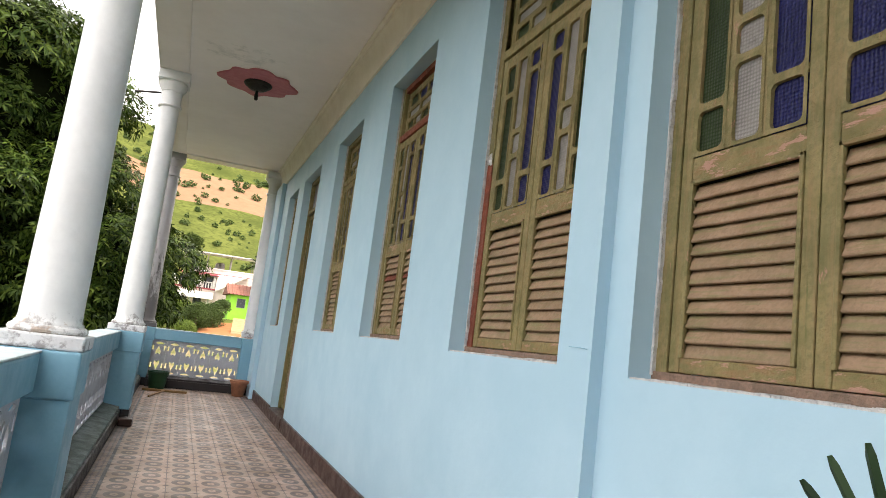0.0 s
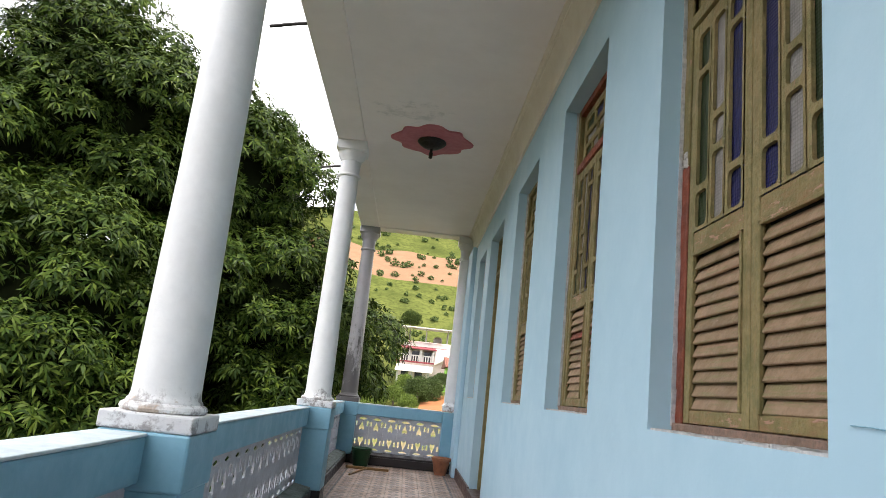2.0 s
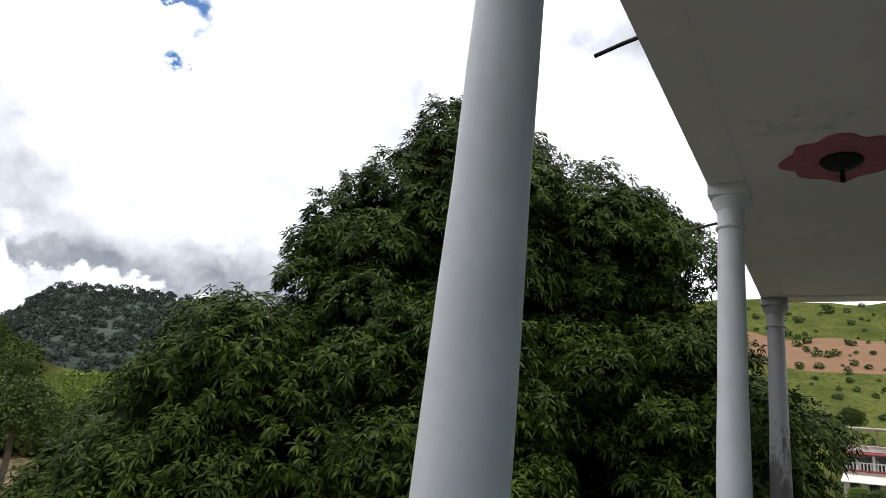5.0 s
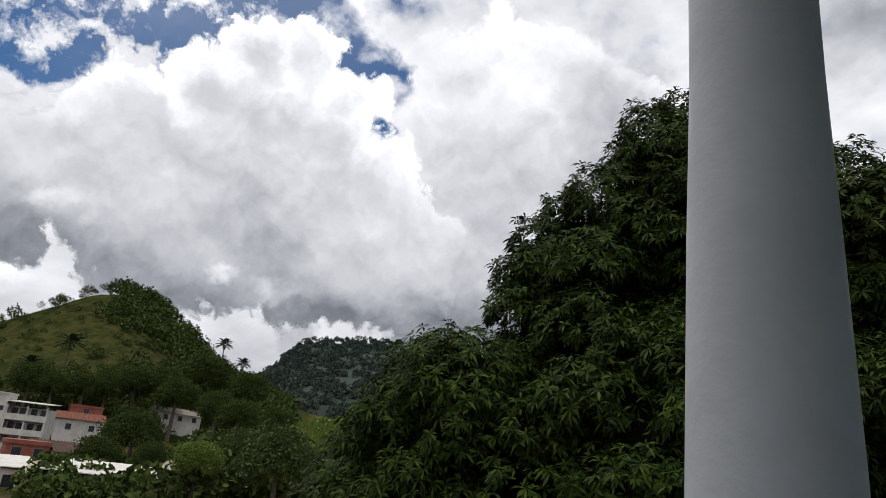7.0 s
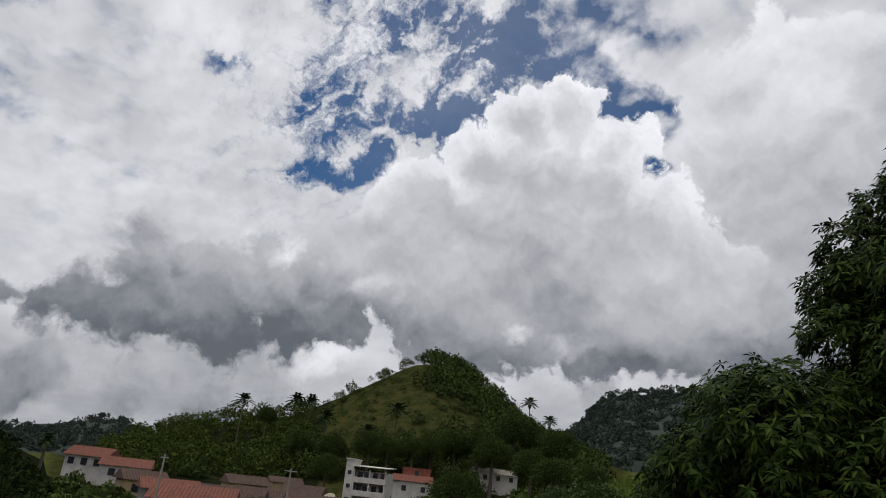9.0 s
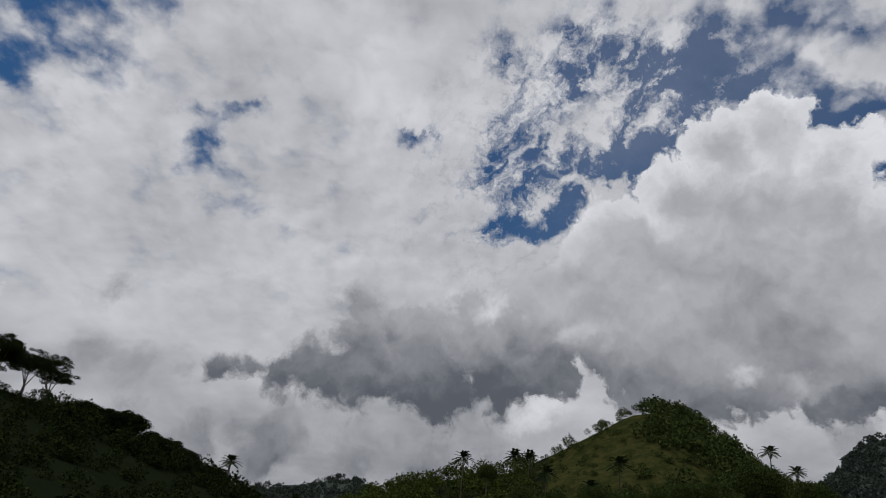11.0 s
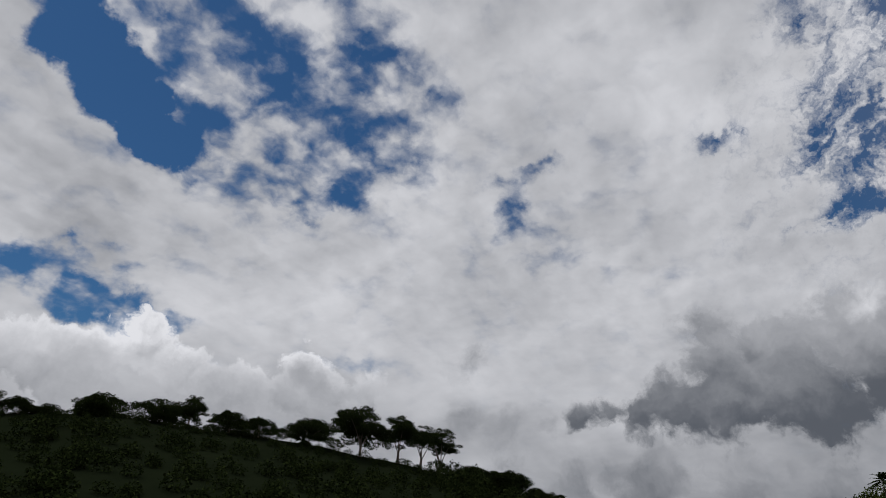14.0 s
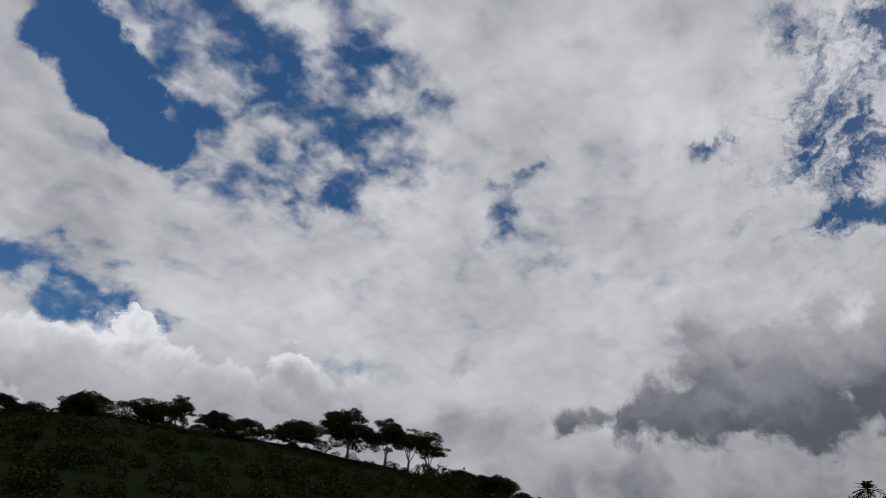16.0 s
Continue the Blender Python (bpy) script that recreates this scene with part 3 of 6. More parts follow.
def column(name, x, y, label, material, block=None, half=0.18):
    ob = base(name, x, y, 0)
    tagged(ob, label, "column", group="veranda columns")
    bm = lathe(bmesh.new(), [(0.156, 0.978), (0.164, 0.983), (0.168, 0.994), (0.164, 1.006), (0.153, 1.013), (0.147, 1.016), (0.146, 1.024), (0.138, 1.032), (0.134, 1.05), (0.133, 1.09), (0.131, 1.3), (0.1258, 1.7), (0.1185, 2.0), (0.1165, 2.4), (0.111, 2.9), (0.106, 3.38)], steps=48, wobble=0.014)
    part("shaft", bm, material, ob, smooth=True)
    bm = lathe(bmesh.new(), [(0.107, 3.38), (0.122, 3.385), (0.128, 3.40), (0.122, 3.415), (0.108, 3.42), (0.107, 3.50), (0.112, 3.56), (0.12, 3.565), (0.122, 3.58), (0.145, 3.61), (0.155, 3.65), (0.156, 3.67)], steps=40)
    part("capital", bm, material, ob, smooth=True)
    part("abacus", box(bmesh.new(), -0.165, 0.165, -0.165, 0.165, 3.67, 3.776, 0.006), material, ob)
    part("plinth", box(bmesh.new(), -half, half, -half, half, 0.912, 0.979, 0.009), block or PLINTH, ob, "" if block else "white plinth stained with black mould")
    return ob


def pedestal(name, x, y, w=0.36, label="blue plaster pedestal in the balustrade"):
    ob = base(name, x, y, 0)
    tagged(ob, label, "pedestal", group="balustrade pedestals")
    part("cap", box(bmesh.new(), -0.17, 0.18, -0.19, 0.19, 0.70, 0.911, 0.01), RAIL_BLUE, ob)
    part("shaft", box(bmesh.new(), -0.15, 0.168, -w / 2, w / 2, 0.12, 0.701, 0.008), RAIL_BLUE, ob)
    part("foot", box(bmesh.new(), -0.15, 0.172, -w / 2 + 0.01, w / 2 - 0.01, 0.0, 0.121, 0.006), BLACKISH, ob)
    return ob


def stained(name, base_col, stain, low, high, amount, stretch=(9, 9, 7)):
    """White paint with mould that gathers in blotches near the foot of a shaft."""
    m = paint(name, base_col, 0.55, shade=tuple(c * 0.84 for c in base_col), grain=(4, 0.25), fine=(25, 0.1), bump=0.55, bump_scale=9)

    def fac(nt, where):
        z = parts_of(nt, where)[2]
        blot = fog(nt, vm(nt, "MULTIPLY", where, stretch), 1.0, 9, 0.74)
        return fall(nt, fm(nt, "ADD", blot, fall(nt, z, low, high, amount, -0.28, "LINEAR")), 0.56, 0.70, 0.0, 0.8)
    return over_paint(m, fac, stain)


def scuffed(m, colour, low, high, hard):
    """Brown patches where the paint has come off near the foot."""
    return over_paint(m, lambda nt, w: fall(nt, fm(nt, "ADD", fog(nt, vm(nt, "MULTIPLY", w, (6, 6, 7)), 1.0, 6, 0.65), fall(nt, parts_of(nt, w)[2], low, high, 0.05, -0.3, "LINEAR")), hard, hard + 0.05, 0.0, 0.7), colour)


SHAFT_WHITE = stained("column_white_stained", (0.83, 0.82, 0.805), (0.22, 0.19, 0.17), 0.95, 1.30, 0.17)
PLINTH = stained("plinth_white_stained", (0.70, 0.69, 0.69), (0.17, 0.145, 0.14), 0.90, 1.25, 0.13, (13, 13, 16))
MOULDY = stained("column_mouldy", (0.36, 0.34, 0.34), (0.045, 0.036, 0.033), 0.9, 3.8, 0.30, (10, 10, 3))

scuffed(SHAFT_WHITE, (0.42, 0.31, 0.22), 0.98, 1.2, 0.60)
COPING = paint("rail_top_paint", (0.60, 0.68, 0.71), 0.7, shade=(0.42, 0.48, 0.50), grain=(5, 0.4), fine=(30, 0.25), bump=0.3)
LEDGE = paint("mossy_ledge", (0.22, 0.25, 0.24), 0.9, shade=(0.10, 0.12, 0.105), grain=(7, 0.45), fine=(40, 0.3), bump=0.5)
COLS = [(-1.82, -0.35), (-1.82, 4.05), (-1.758, 8.38), (-1.765, 12.34)]
column("column", *COLS[0], "tall white painted round column on the balustrade", SHAFT_WHITE)
column("column", *COLS[1], "tall white painted round column with mould round its foot", SHAFT_WHITE)
column("column", *COLS[2], "tall white painted round column with grey mould on its lower shaft", SHAFT_WHITE)
column("column", *COLS[3], "weathered grey corner column streaked with black mould", MOULDY, MOULDY)
column("wall_column", -0.10, 12.34, "white painted column standing against the end of the wall", SHAFT_WHITE, half=0.15)
for x, y in COLS[:3]:
    pedestal("pedestal", x, y)
pedestal("pedestal", COLS[3][0], COLS[3][1], 0.37, "blue plaster corner pedestal of the balustrade")
MID = -1.885
for a, b in ((START_Y, COLS[0][1] - 0.18), (COLS[0][1] + 0.18, COLS[1][1] - 0.18), (COLS[1][1] + 0.18, COLS[2][1] - 0.18), (COLS[2][1] + 0.18, COLS[3][1] - 0.18)):
    balustrade("balustrade", b - a, "blue painted balustrade with pierced grey concrete blocks", -90, MID, b)
balustrade("balustrade_end", 1.36, "blue end balustrade with pierced grey blocks over a dark foot", 180, -0.242, END_Y + 0.11, shelf=BLACKISH)


# ---- windows ----
def glass(name, colour, rough=0.25, clear=0.5):
    m = bpy.data.materials.new(name)
    nt = tree_of(m)
    geo = nt.nodes.new("ShaderNodeNewGeometry")
    v = nt.nodes.new("ShaderNodeTexVoronoi")
    put(nt, v.inputs["Vector"], geo.outputs["Position"])
    v.inputs["Scale"].default_value = 85.0
    v.inputs["Randomness"].default_value = 0.12
    bp = nt.nodes.new("ShaderNodeBump")
    bp.inputs["Strength"].default_value, bp.inputs["Distance"].default_value = 0.6, 0.006
    put(nt, bp.inputs["Height"], v.outputs["Distance"])
    b = nt.nodes.new("ShaderNodeBsdfPrincipled")
    put(nt, b.inputs["Base Color"], blend(nt, fm(nt, "MULTIPLY", fall(nt, v.outputs["Distance"], 0.1, 0.62, 0.0, 0.75), fall(nt, fog(nt, geo.outputs["Position"], 9.0, 5, 0.65), 0.35, 0.65, 0.45, 1.0)), colour, tuple(c * 0.4 for c in colour)))
    b.inputs["Roughness"].default_value = rough
    b.inputs["Transmission Weight"].default_value = clear
    b.inputs["Specular IOR Level"].default_value = 0.14
    put(nt, b.inputs["Normal"], bp.outputs[0])
    nt.links.new(b.outputs[0], nt.nodes.new("ShaderNodeOutputMaterial").inputs[0])
    return m


GLASS = {"g": glass("green_glass", (0.026, 0.046, 0.013), 0.4, 0.2), "c": glass("clear_figured_glass", (0.36, 0.335, 0.315), 0.45, 0.2), "b": glass("blue_glass", (0.013, 0.016, 0.105), 0.35, 0.25)}
over_paint(OLIVE, lambda nt, w: fall(nt, fog(nt, vm(nt, "MULTIPLY", w, (45, 45, 3.5)), 1.0, 7, 0.7), 0.44, 0.66, 0.0, 0.6), (0.27, 0.175, 0.08))
over_paint(OLIVE, lambda nt, w: fall(nt, fog(nt, vm(nt, "MULTIPLY", w, (30, 30, 2)), 1.3, 6, 0.7), 0.55, 0.72, 0.0, 0.8), (0.105, 0.115, 0.035))
over_paint(OLIVE, lambda nt, w: fall(nt, fog(nt, vm(nt, "MULTIPLY", w, (22, 22, 7)), 1.0, 8, 0.75), 0.64, 0.67, 0.0, 0.85), (0.40, 0.20, 0.15))
PEELED = paint("olive_peeling_paint", (0.25, 0.195, 0.08), 0.6, shade=(0.15, 0.13, 0.05), grain=(7, 0.4), fine=(55, 0.3), bump=0.6, bump_scale=70)
over_paint(PEELED, lambda nt, w: fall(nt, fog(nt, vm(nt, "MULTIPLY", w, (9, 9, 40)), 1.0, 7, 0.7), 0.45, 0.65, 0.0, 0.8), (0.26, 0.15, 0.07))
over_paint(PEELED, lambda nt, w: fall(nt, fog(nt, vm(nt, "MULTIPLY", w, (8, 8, 34)), 1.0, 8, 0.75), 0.56, 0.59, 0.0, 0.9), (0.44, 0.235, 0.185))
over_paint(SLAT, lambda nt, w: fall(nt, fog(nt, vm(nt, "MULTIPLY", w, (30, 5, 60)), 1.0, 6, 0.65), 0.48, 0.66, 0.0, 0.75), (0.185, 0.17, 0.07))
over_paint(SLAT, lambda nt, w: fall(nt, fog(nt, vm(nt, "MULTIPLY", w, (16, 9, 30)), 1.0, 8, 0.75), 0.66, 0.68, 0.0, 0.9), (0.44, 0.30, 0.26))


def bar(bm, u0, u1, z0, z1, d0, d1, bevel=0.004):
    """A bar of a window: u along the wall, d inwards from the frame's face."""
    return box(bm, d0, d1, u0, u1, z0, z1, bevel)


def bead_ring(parent, u0, u1, z0, z1, d, lip=0.013, round_=0.02):
    """A glazing bead round one pane, its inner edge rounded at the corners."""
    bm = bmesh.new()
    cu, cz, hu, hz = (u0 + u1) / 2, (z0 + z1) / 2, (u1 - u0) / 2, (z1 - z0) / 2
    r = min(round_, (hu - lip) * 0.8, (hz - lip) * 0.8)
    loops = [[], [], []]
    for sx, sz, a0 in ((1, 1, 0), (-1, 1, 90), (-1, -1, 180), (1, -1, 270)):
        for k in range(5):
            a = radians(a0 + 22.5 * k)
            iu, iz = cu + sx * (hu - lip - r) + r * math.cos(a), cz + sz * (hz - lip - r) + r * math.sin(a)
            loops[0].append(bm.verts.new((d, cu + sx * hu, cz + sz * hz) if k == 2 else (d, cu + (sx * hu if abs(math.cos(a)) >= abs(math.sin(a)) else sx * (hu - lip - r)), cz + (sz * hz if abs(math.sin(a)) > abs(math.cos(a)) else sz * (hz - lip - r)))))
            loops[1].append(bm.verts.new((d + 0.001, iu, iz)))
            loops[2].append(bm.verts.new((d + 0.013, iu + 0.002 * (cu - iu) / hu, iz + 0.002 * (cz - iz) / hz)))
    n = len(loops[0])
    for a, c in zip(loops, loops[1:]):
        for k in range(n):
            bm.faces.new((a[k], a[(k + 1) % n], c[(k + 1) % n], c[k]))
    part("glazing_bead", bm, OLIVE, parent)


def pane_grid(parent, u0, u1, z0, z1, cuts_, d, code, rail=0.016):
    """One column of panes with rounded dividing bars; cuts_ are fractions from the foot."""
    zs = [z0, *(z0 + (z1 - z0) * c for c in cuts_), z1]
    for k, (a, b) in enumerate(zip(zs, zs[1:])):
        part("pane", box(bmesh.new(), d + 0.012, d + 0.016, u0 - 0.004, u1 + 0.004, a, b), GLASS[code[k % len(code)]], parent)
        bead_ring(parent, u0, u1, a, b, d - 0.003)
        if k:
            part("glazing_bar", box(bmesh.new(), d - 0.001, d + 0.03, u0 - 0.003, u1 + 0.003, a - rail * 0.7, a + rail * 0.7, 0.005), OLIVE, parent)


def leaf(parent, u0, u1, z0, z1, d, mirror, slats=12, odd=None):
    """A casement leaf: coloured panes over a louvred panel."""
    ob = base("leaf")
    ob.parent = parent
    split = z0 + (z1 - z0) * 0.395
    st = 0.047
    part("stile", bar(bmesh.new(), u0, u0 + st, z0, z1, d, d + 0.04), OLIVE, ob)
    part("stile", bar(bmesh.new(), u1 - st, u1, z0, z1, d, d + 0.04), OLIVE, ob)
    part("bottom_rail", bar(bmesh.new(), u0 + st, u1 - st, z0, z0 + 0.045, d + 0.002, d + 0.038), PEELED, ob)
    part("mid_rail", bar(bmesh.new(), u0 + st, u1 - st, split, split + 0.075, d + 0.002, d + 0.038), PEELED, ob)
    part("top_rail", bar(bmesh.new(), u0 + st, u1 - st, z1 - 0.05, z1, d + 0.002, d + 0.038), OLIVE, ob)
    lz0, lz1 = z0 + 0.045, split
    for e in (u0 + st, u1 - st - 0.014):
        part("bead", bar(bmesh.new(), e, e + 0.014, lz0, lz1, d - 0.006, d + 0.01, 0.003), OLIVE, ob)
    part("bead", bar(bmesh.new(), u0 + st, u1 - st, lz1 - 0.014, lz1, d - 0.006, d + 0.01, 0.003), PEELED, ob)
    # near-black plate added behind the slats, so the gaps between them come out dark
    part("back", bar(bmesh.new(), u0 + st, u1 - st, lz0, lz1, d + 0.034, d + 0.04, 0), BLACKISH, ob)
    pitch = (lz1 - lz0 - 0.02) / slats
    me = mesh_of(box(bmesh.new(), -0.006, 0.006, -(u1 - u0) / 2 + st + 0.006, (u1 - u0) / 2 - st - 0.006, -pitch * 0.60, pitch * 0.60, 0.0045), "slat", SLAT)
    for k in range(slats):
        o = new("slat", me if k != odd else mesh_of(box(bmesh.new(), -0.006, 0.006, -(u1 - u0) / 2 + st + 0.006, (u1 - u0) / 2 - st - 0.006, -pitch * 0.60, pitch * 0.60, 0.0045), "slat", RED))
        o.parent = ob
        o.matrix_basis = pose(d + 0.018, (u0 + u1) / 2, lz0 + pitch * (k + 0.55), random.uniform(-0.6, 0.6), 26 + random.uniform(-3.5, 3.5), 0)
    gz0, gz1 = split + 0.075, z1 - 0.05
    gu0, gu1 = u0 + st, u1 - st
    third = (gu1 - gu0) / 3
    plan = [("b", (0.2, 0.86)), ("c", (0.34, 0.5)), ("g", (0.2, 0.78))]
    if not mirror:
        plan = plan[::-1]
    for k in range(3):
        code, cuts_ = plan[k]
        a, b = gu0 + third * k, gu0 + third * (k + 1)
        pane_grid(ob, a + (0.006 if k else 0), b - (0.006 if k < 2 else 0), gz0, gz1, cuts_, d, code)
        if k:
            part("glazing_bar", bar(bmesh.new(), a - 0.015, a + 0.015, gz0, gz1, d + 0.0005, d + 0.032, 0.005), OLIVE, ob)
    return ob


def window(name, y0, y1, sill, label, x0=0.0, transom_red=False, jamb_red=False, odd=None):
    ob = base(name, x0, 0, 0)
    tagged(ob, label, "window", group="veranda windows", kind="structure")
    f0, fw = 0.095, 0.058
    z0, z1 = sill + 0.02, HEAD
    for a, b, red in ((y0, y0 + fw, False), (y1 - fw, y1, jamb_red)):
        if red:
            part("jamb", bar(bmesh.new(), a, b, z0, 2.10, f0 + 0.001, f0 + 0.1), RED, ob, "red-brown varnished patch of frame")
            part("jamb", bar(bmesh.new(), a, b, 2.101, z1, f0, f0 + 0.1), OLIVE, ob)
            bm = bmesh.new()
            for k in range(9):
                c, h = random.uniform(a + 0.008, b - 0.008), random.uniform(2.085, 2.15)
                box(bm, f0 - 0.004, f0 + 0.004, c - 0.009, c + 0.009, h - 0.012, h + 0.012, 0.003)
            part("plaster_smear", bm, PLASTER, ob, "smeared white filler above the patch")
        else:
            part("jamb", bar(bmesh.new(), a, b, z0, z1, f0, f0 + 0.1), OLIVE, ob)
        s = -1 if a == y0 else 1
        part("moulding", bar(bmesh.new(), (a if s > 0 else b - 0.02), (a + 0.02 if s > 0 else b), z0, z1, f0 + 0.002, f0 + 0.03, 0.006), OLIVE, ob)
    part("head", bar(bmesh.new(), y0 + fw, y1 - fw, z1 - 0.05, z1, f0, f0 + 0.1), RED if transom_red else OLIVE, ob)
    part("sill_board", bar(bmesh.new(), y0, y1, z0 - 0.02, z0 + 0.013, f0 - 0.010, f0 + 0.1, 0.005), SILLWOOD, ob, "bare weathered sill board")
    rough_edge = bmesh.new()
    for k in range(110):
        a = y0 + (y1 - y0) * k / 110
        box(rough_edge, 0.004 + 0.03 * abs(noise.noise((a * 7, sill, 3))), f0 - 0.009, a, a + (y1 - y0) / 110, sill - 0.002, sill + 0.006 + 0.009 * abs(noise.noise((a * 13, 2, sill))))
    part("mortar", rough_edge, PLASTER, ob, "rough whitish mortar along the sill")
    bm = bmesh.new()
    n = 46
    for k in range(n):
        a = z0 + (z1 - z0) * k / n
        wd = (0.010 if x0 else 0.004) + 0.012 * abs(noise.noise((a * 9, y0, 0)))
        box(bm, f0 - 0.014, f0 + 0.004, y1 - wd, y1 + 0.001, a, a + (z1 - z0) / n)
    part("mortar_edge", bm, PLASTER, ob, "chipped white mortar along the frame")
    tz = 2.665
    part("transom_bar", bar(bmesh.new(), y0 + fw, y1 - fw, tz, tz + 0.05, f0 - 0.004, f0 + 0.07), RED if transom_red else OLIVE, ob)
    # fanlight with a stepped pattern of small panes
    fan = base("fanlight")
    fan.parent = ob
    a, b, lo, hi = y0 + fw, y1 - fw, tz + 0.05, z1 - 0.05
    d = f0 + 0.03
    for q0, q1, r0, r1 in ((a, b, lo, lo + 0.035), (a, b, hi - 0.035, hi), (a, a + 0.035, lo, hi), (b - 0.035, b, lo, hi)):
        part("rail", bar(bmesh.new(), q0, q1, r0, r1, d, d + 0.03), OLIVE, fan)
    rows3 = [lo + 0.035, lo + 0.13, lo + 0.22, hi - 0.035]
    codes = [("g", "c", "g", "c", "g"), ("c", "c", "c"), ("g", "b", "b", "g")]
    for r in range(3):
        cells = codes[r]
        wcell = (b - a - 0.07) / len(cells)
        for k, c in enumerate(cells):
            u = a + 0.035 + k * wcell
            part("pane", box(bmesh.new(), d + 0.014, d + 0.018, u + 0.004, u + wcell - 0.004, rows3[r] + 0.004, rows3[r + 1] - 0.004), GLASS[c], fan)
            bead_ring(fan, u, u + wcell, rows3[r], rows3[r + 1], d + 0.0015, 0.016, 0.014)
            if k:
                part("glazing_bar", bar(bmesh.new(), u - 0.011, u + 0.011, rows3[r], rows3[r + 1], d + 0.001, d + 0.028, 0.005), OLIVE, fan)
        if r:
            part("glazing_bar", bar(bmesh.new(), a + 0.035, b - 0.035, rows3[r] - 0.011, rows3[r] + 0.011, d + 0.0005, d + 0.029, 0.005), OLIVE, fan)
    mid = (y0 + y1) / 2
    leaf(ob, y0 + fw + 0.001, mid - 0.002, z0 + 0.0155, tz - 0.003, f0 + 0.007, False, odd=odd)
    leaf(ob, mid + 0.002, y1 - fw - 0.001, z0 + 0.0155, tz - 0.003, f0 + 0.007, True, odd=odd)
    return ob


window("window_1", *WINDOWS[0], SILLS[0], "olive louvred casement window with green, clear and blue panes, peeling paint", 0.05)
window("window_2", *WINDOWS[1], SILLS[1], "olive louvred casement window with a red-brown patched jamb", jamb_red=True)
window("window_3", *WINDOWS[2], SILLS[2], "olive louvred casement window with red-brown transom and a red slat", transom_red=True, odd=8)
window("window_4", *WINDOWS[3], SILLS[3], "closed olive louvred casement window with small coloured panes")
window("window_5", *WINDOWS[4], SILLS[4], "narrow closed olive casement window near the end of the wall")

door = base("door_1")
tagged(door, "closed tall olive double door with louvres and coloured panes", "door", kind="structure")
a, b = DOOR
for u0, u1 in ((a, a + 0.058), (b - 0.058, b)):
    part("jamb", bar(bmesh.new(), u0, u1, 0.13, HEAD, 0.095, 0.195), OLIVE, door)
part("head", bar(bmesh.new(), a + 0.058, b - 0.058, HEAD - 0.05, HEAD, 0.095, 0.195), OLIVE, door)
part("transom_bar", bar(bmesh.new(), a + 0.058, b - 0.058, 2.66, 2.71, 0.09, 0.165), OLIVE, door)
part("fanlight_pane", box(bmesh.new(), 0.14, 0.145, a + 0.058, b - 0.058, 2.71, HEAD - 0.05), GLASS["c"], door)
leaf(door, a + 0.06, (a + b) / 2 - 0.002, 0.135, 2.657, 0.13, False, slats=22)
leaf(door, (a + b) / 2 + 0.002, b - 0.06, 0.135, 2.657, 0.13, True, slats=22)

# ---- ceiling rose, lamp base, drain spouts ----
rose = base("ceiling_rose", -0.89, 8.02, CEIL_Z)
tagged(rose, "scalloped rose-pink plaster medallion on the ceiling", "medallion")
bm = bmesh.new()
top, bot = [], []
for k in range(96):
    a = 2 * math.pi * k / 96
    r = 0.40 + 0.028 * math.cos(8 * a) + 0.018 * math.cos(4 * a) + 0.008 * math.sin(13 * a)
    top.append(bm.verts.new((r * math.cos(a), r * math.sin(a), 0.0)))
    bot.append(bm.verts.new((r * 0.985 * math.cos(a), r * 0.985 * math.sin(a), -0.018)))
for k in range(96):
    bm.faces.new((top[k], top[(k + 1) % 96], bot[(k + 1) % 96], bot[k]))
bm.faces.new(bot)
part("plate", bm, PINK, rose)
lamp = base("ceiling_lamp_base", -0.89, 8.02, CEIL_Z - 0.018)
tagged(lamp, "dark iron lamp canopy with a bare stem and no bulb", "ceiling lamp")
part("canopy", lathe(bmesh.new(), [(0.15, 0.0), (0.155, -0.012), (0.14, -0.03), (0.12, -0.035), (0.112, -0.05), (0.085, -0.068), (0.05, -0.08), (0.03, -0.085)], steps=32), IRON, lamp, smooth=True)
part("stem", lathe(bmesh.new(), [(0.016, -0.08), (0.016, -0.12), (0.022, -0.13), (0.02, -0.185), (0.014, -0.19)], steps=16), IRON, lamp, smooth=True)
for y, z in ((6.0, 3.85), (9.3, 3.825)):
    sp = part("drain_spout", tube(bmesh.new(), [(-1.9, y, z + 0.005), (-2.06, y + 0.02, z - 0.015), (-2.24, y + 0.05, z - 0.04)], 0.014, 12), IRON, smooth=True)
    tagged(sp, "thin dark metal drain pipe sticking out of the beam", "drain pipe", group="drain pipes")
hook = part("wire_hook", tube(bmesh.new(), [(-0.004, 2.40, 1.183), (-0.006, 2.45, 1.187), (-0.005, 2.51, 1.188)], 0.0014, 6), RAIL_BLUE)
tagged(hook, "short thin wire fixed flat on the blue wall", "wire")


# ---- small things on the floor ----
pot = base("flower_pot", -0.22, 11.72, 0)
tagged(pot, "empty ribbed terracotta flower pot on the tiled floor", "flower pot")
prof = [(0.085, 0.0), (0.088, 0.012), (0.098, 0.05), (0.102, 0.055), (0.108, 0.10), (0.112, 0.105), (0.12, 0.16), (0.125, 0.165), (0.13, 0.20), (0.145, 0.205), (0.148, 0.245), (0.14, 0.25), (0.128, 0.245), (0.12, 0.21), (0.08, 0.03)]
part("body", lathe(bmesh.new(), prof, steps=32), TERRA, pot, smooth=True)
bucket = base("bucket", -1.42, 11.83, 0)
tagged(bucket, "dark green plastic bucket beside a stick on the floor", "bucket")
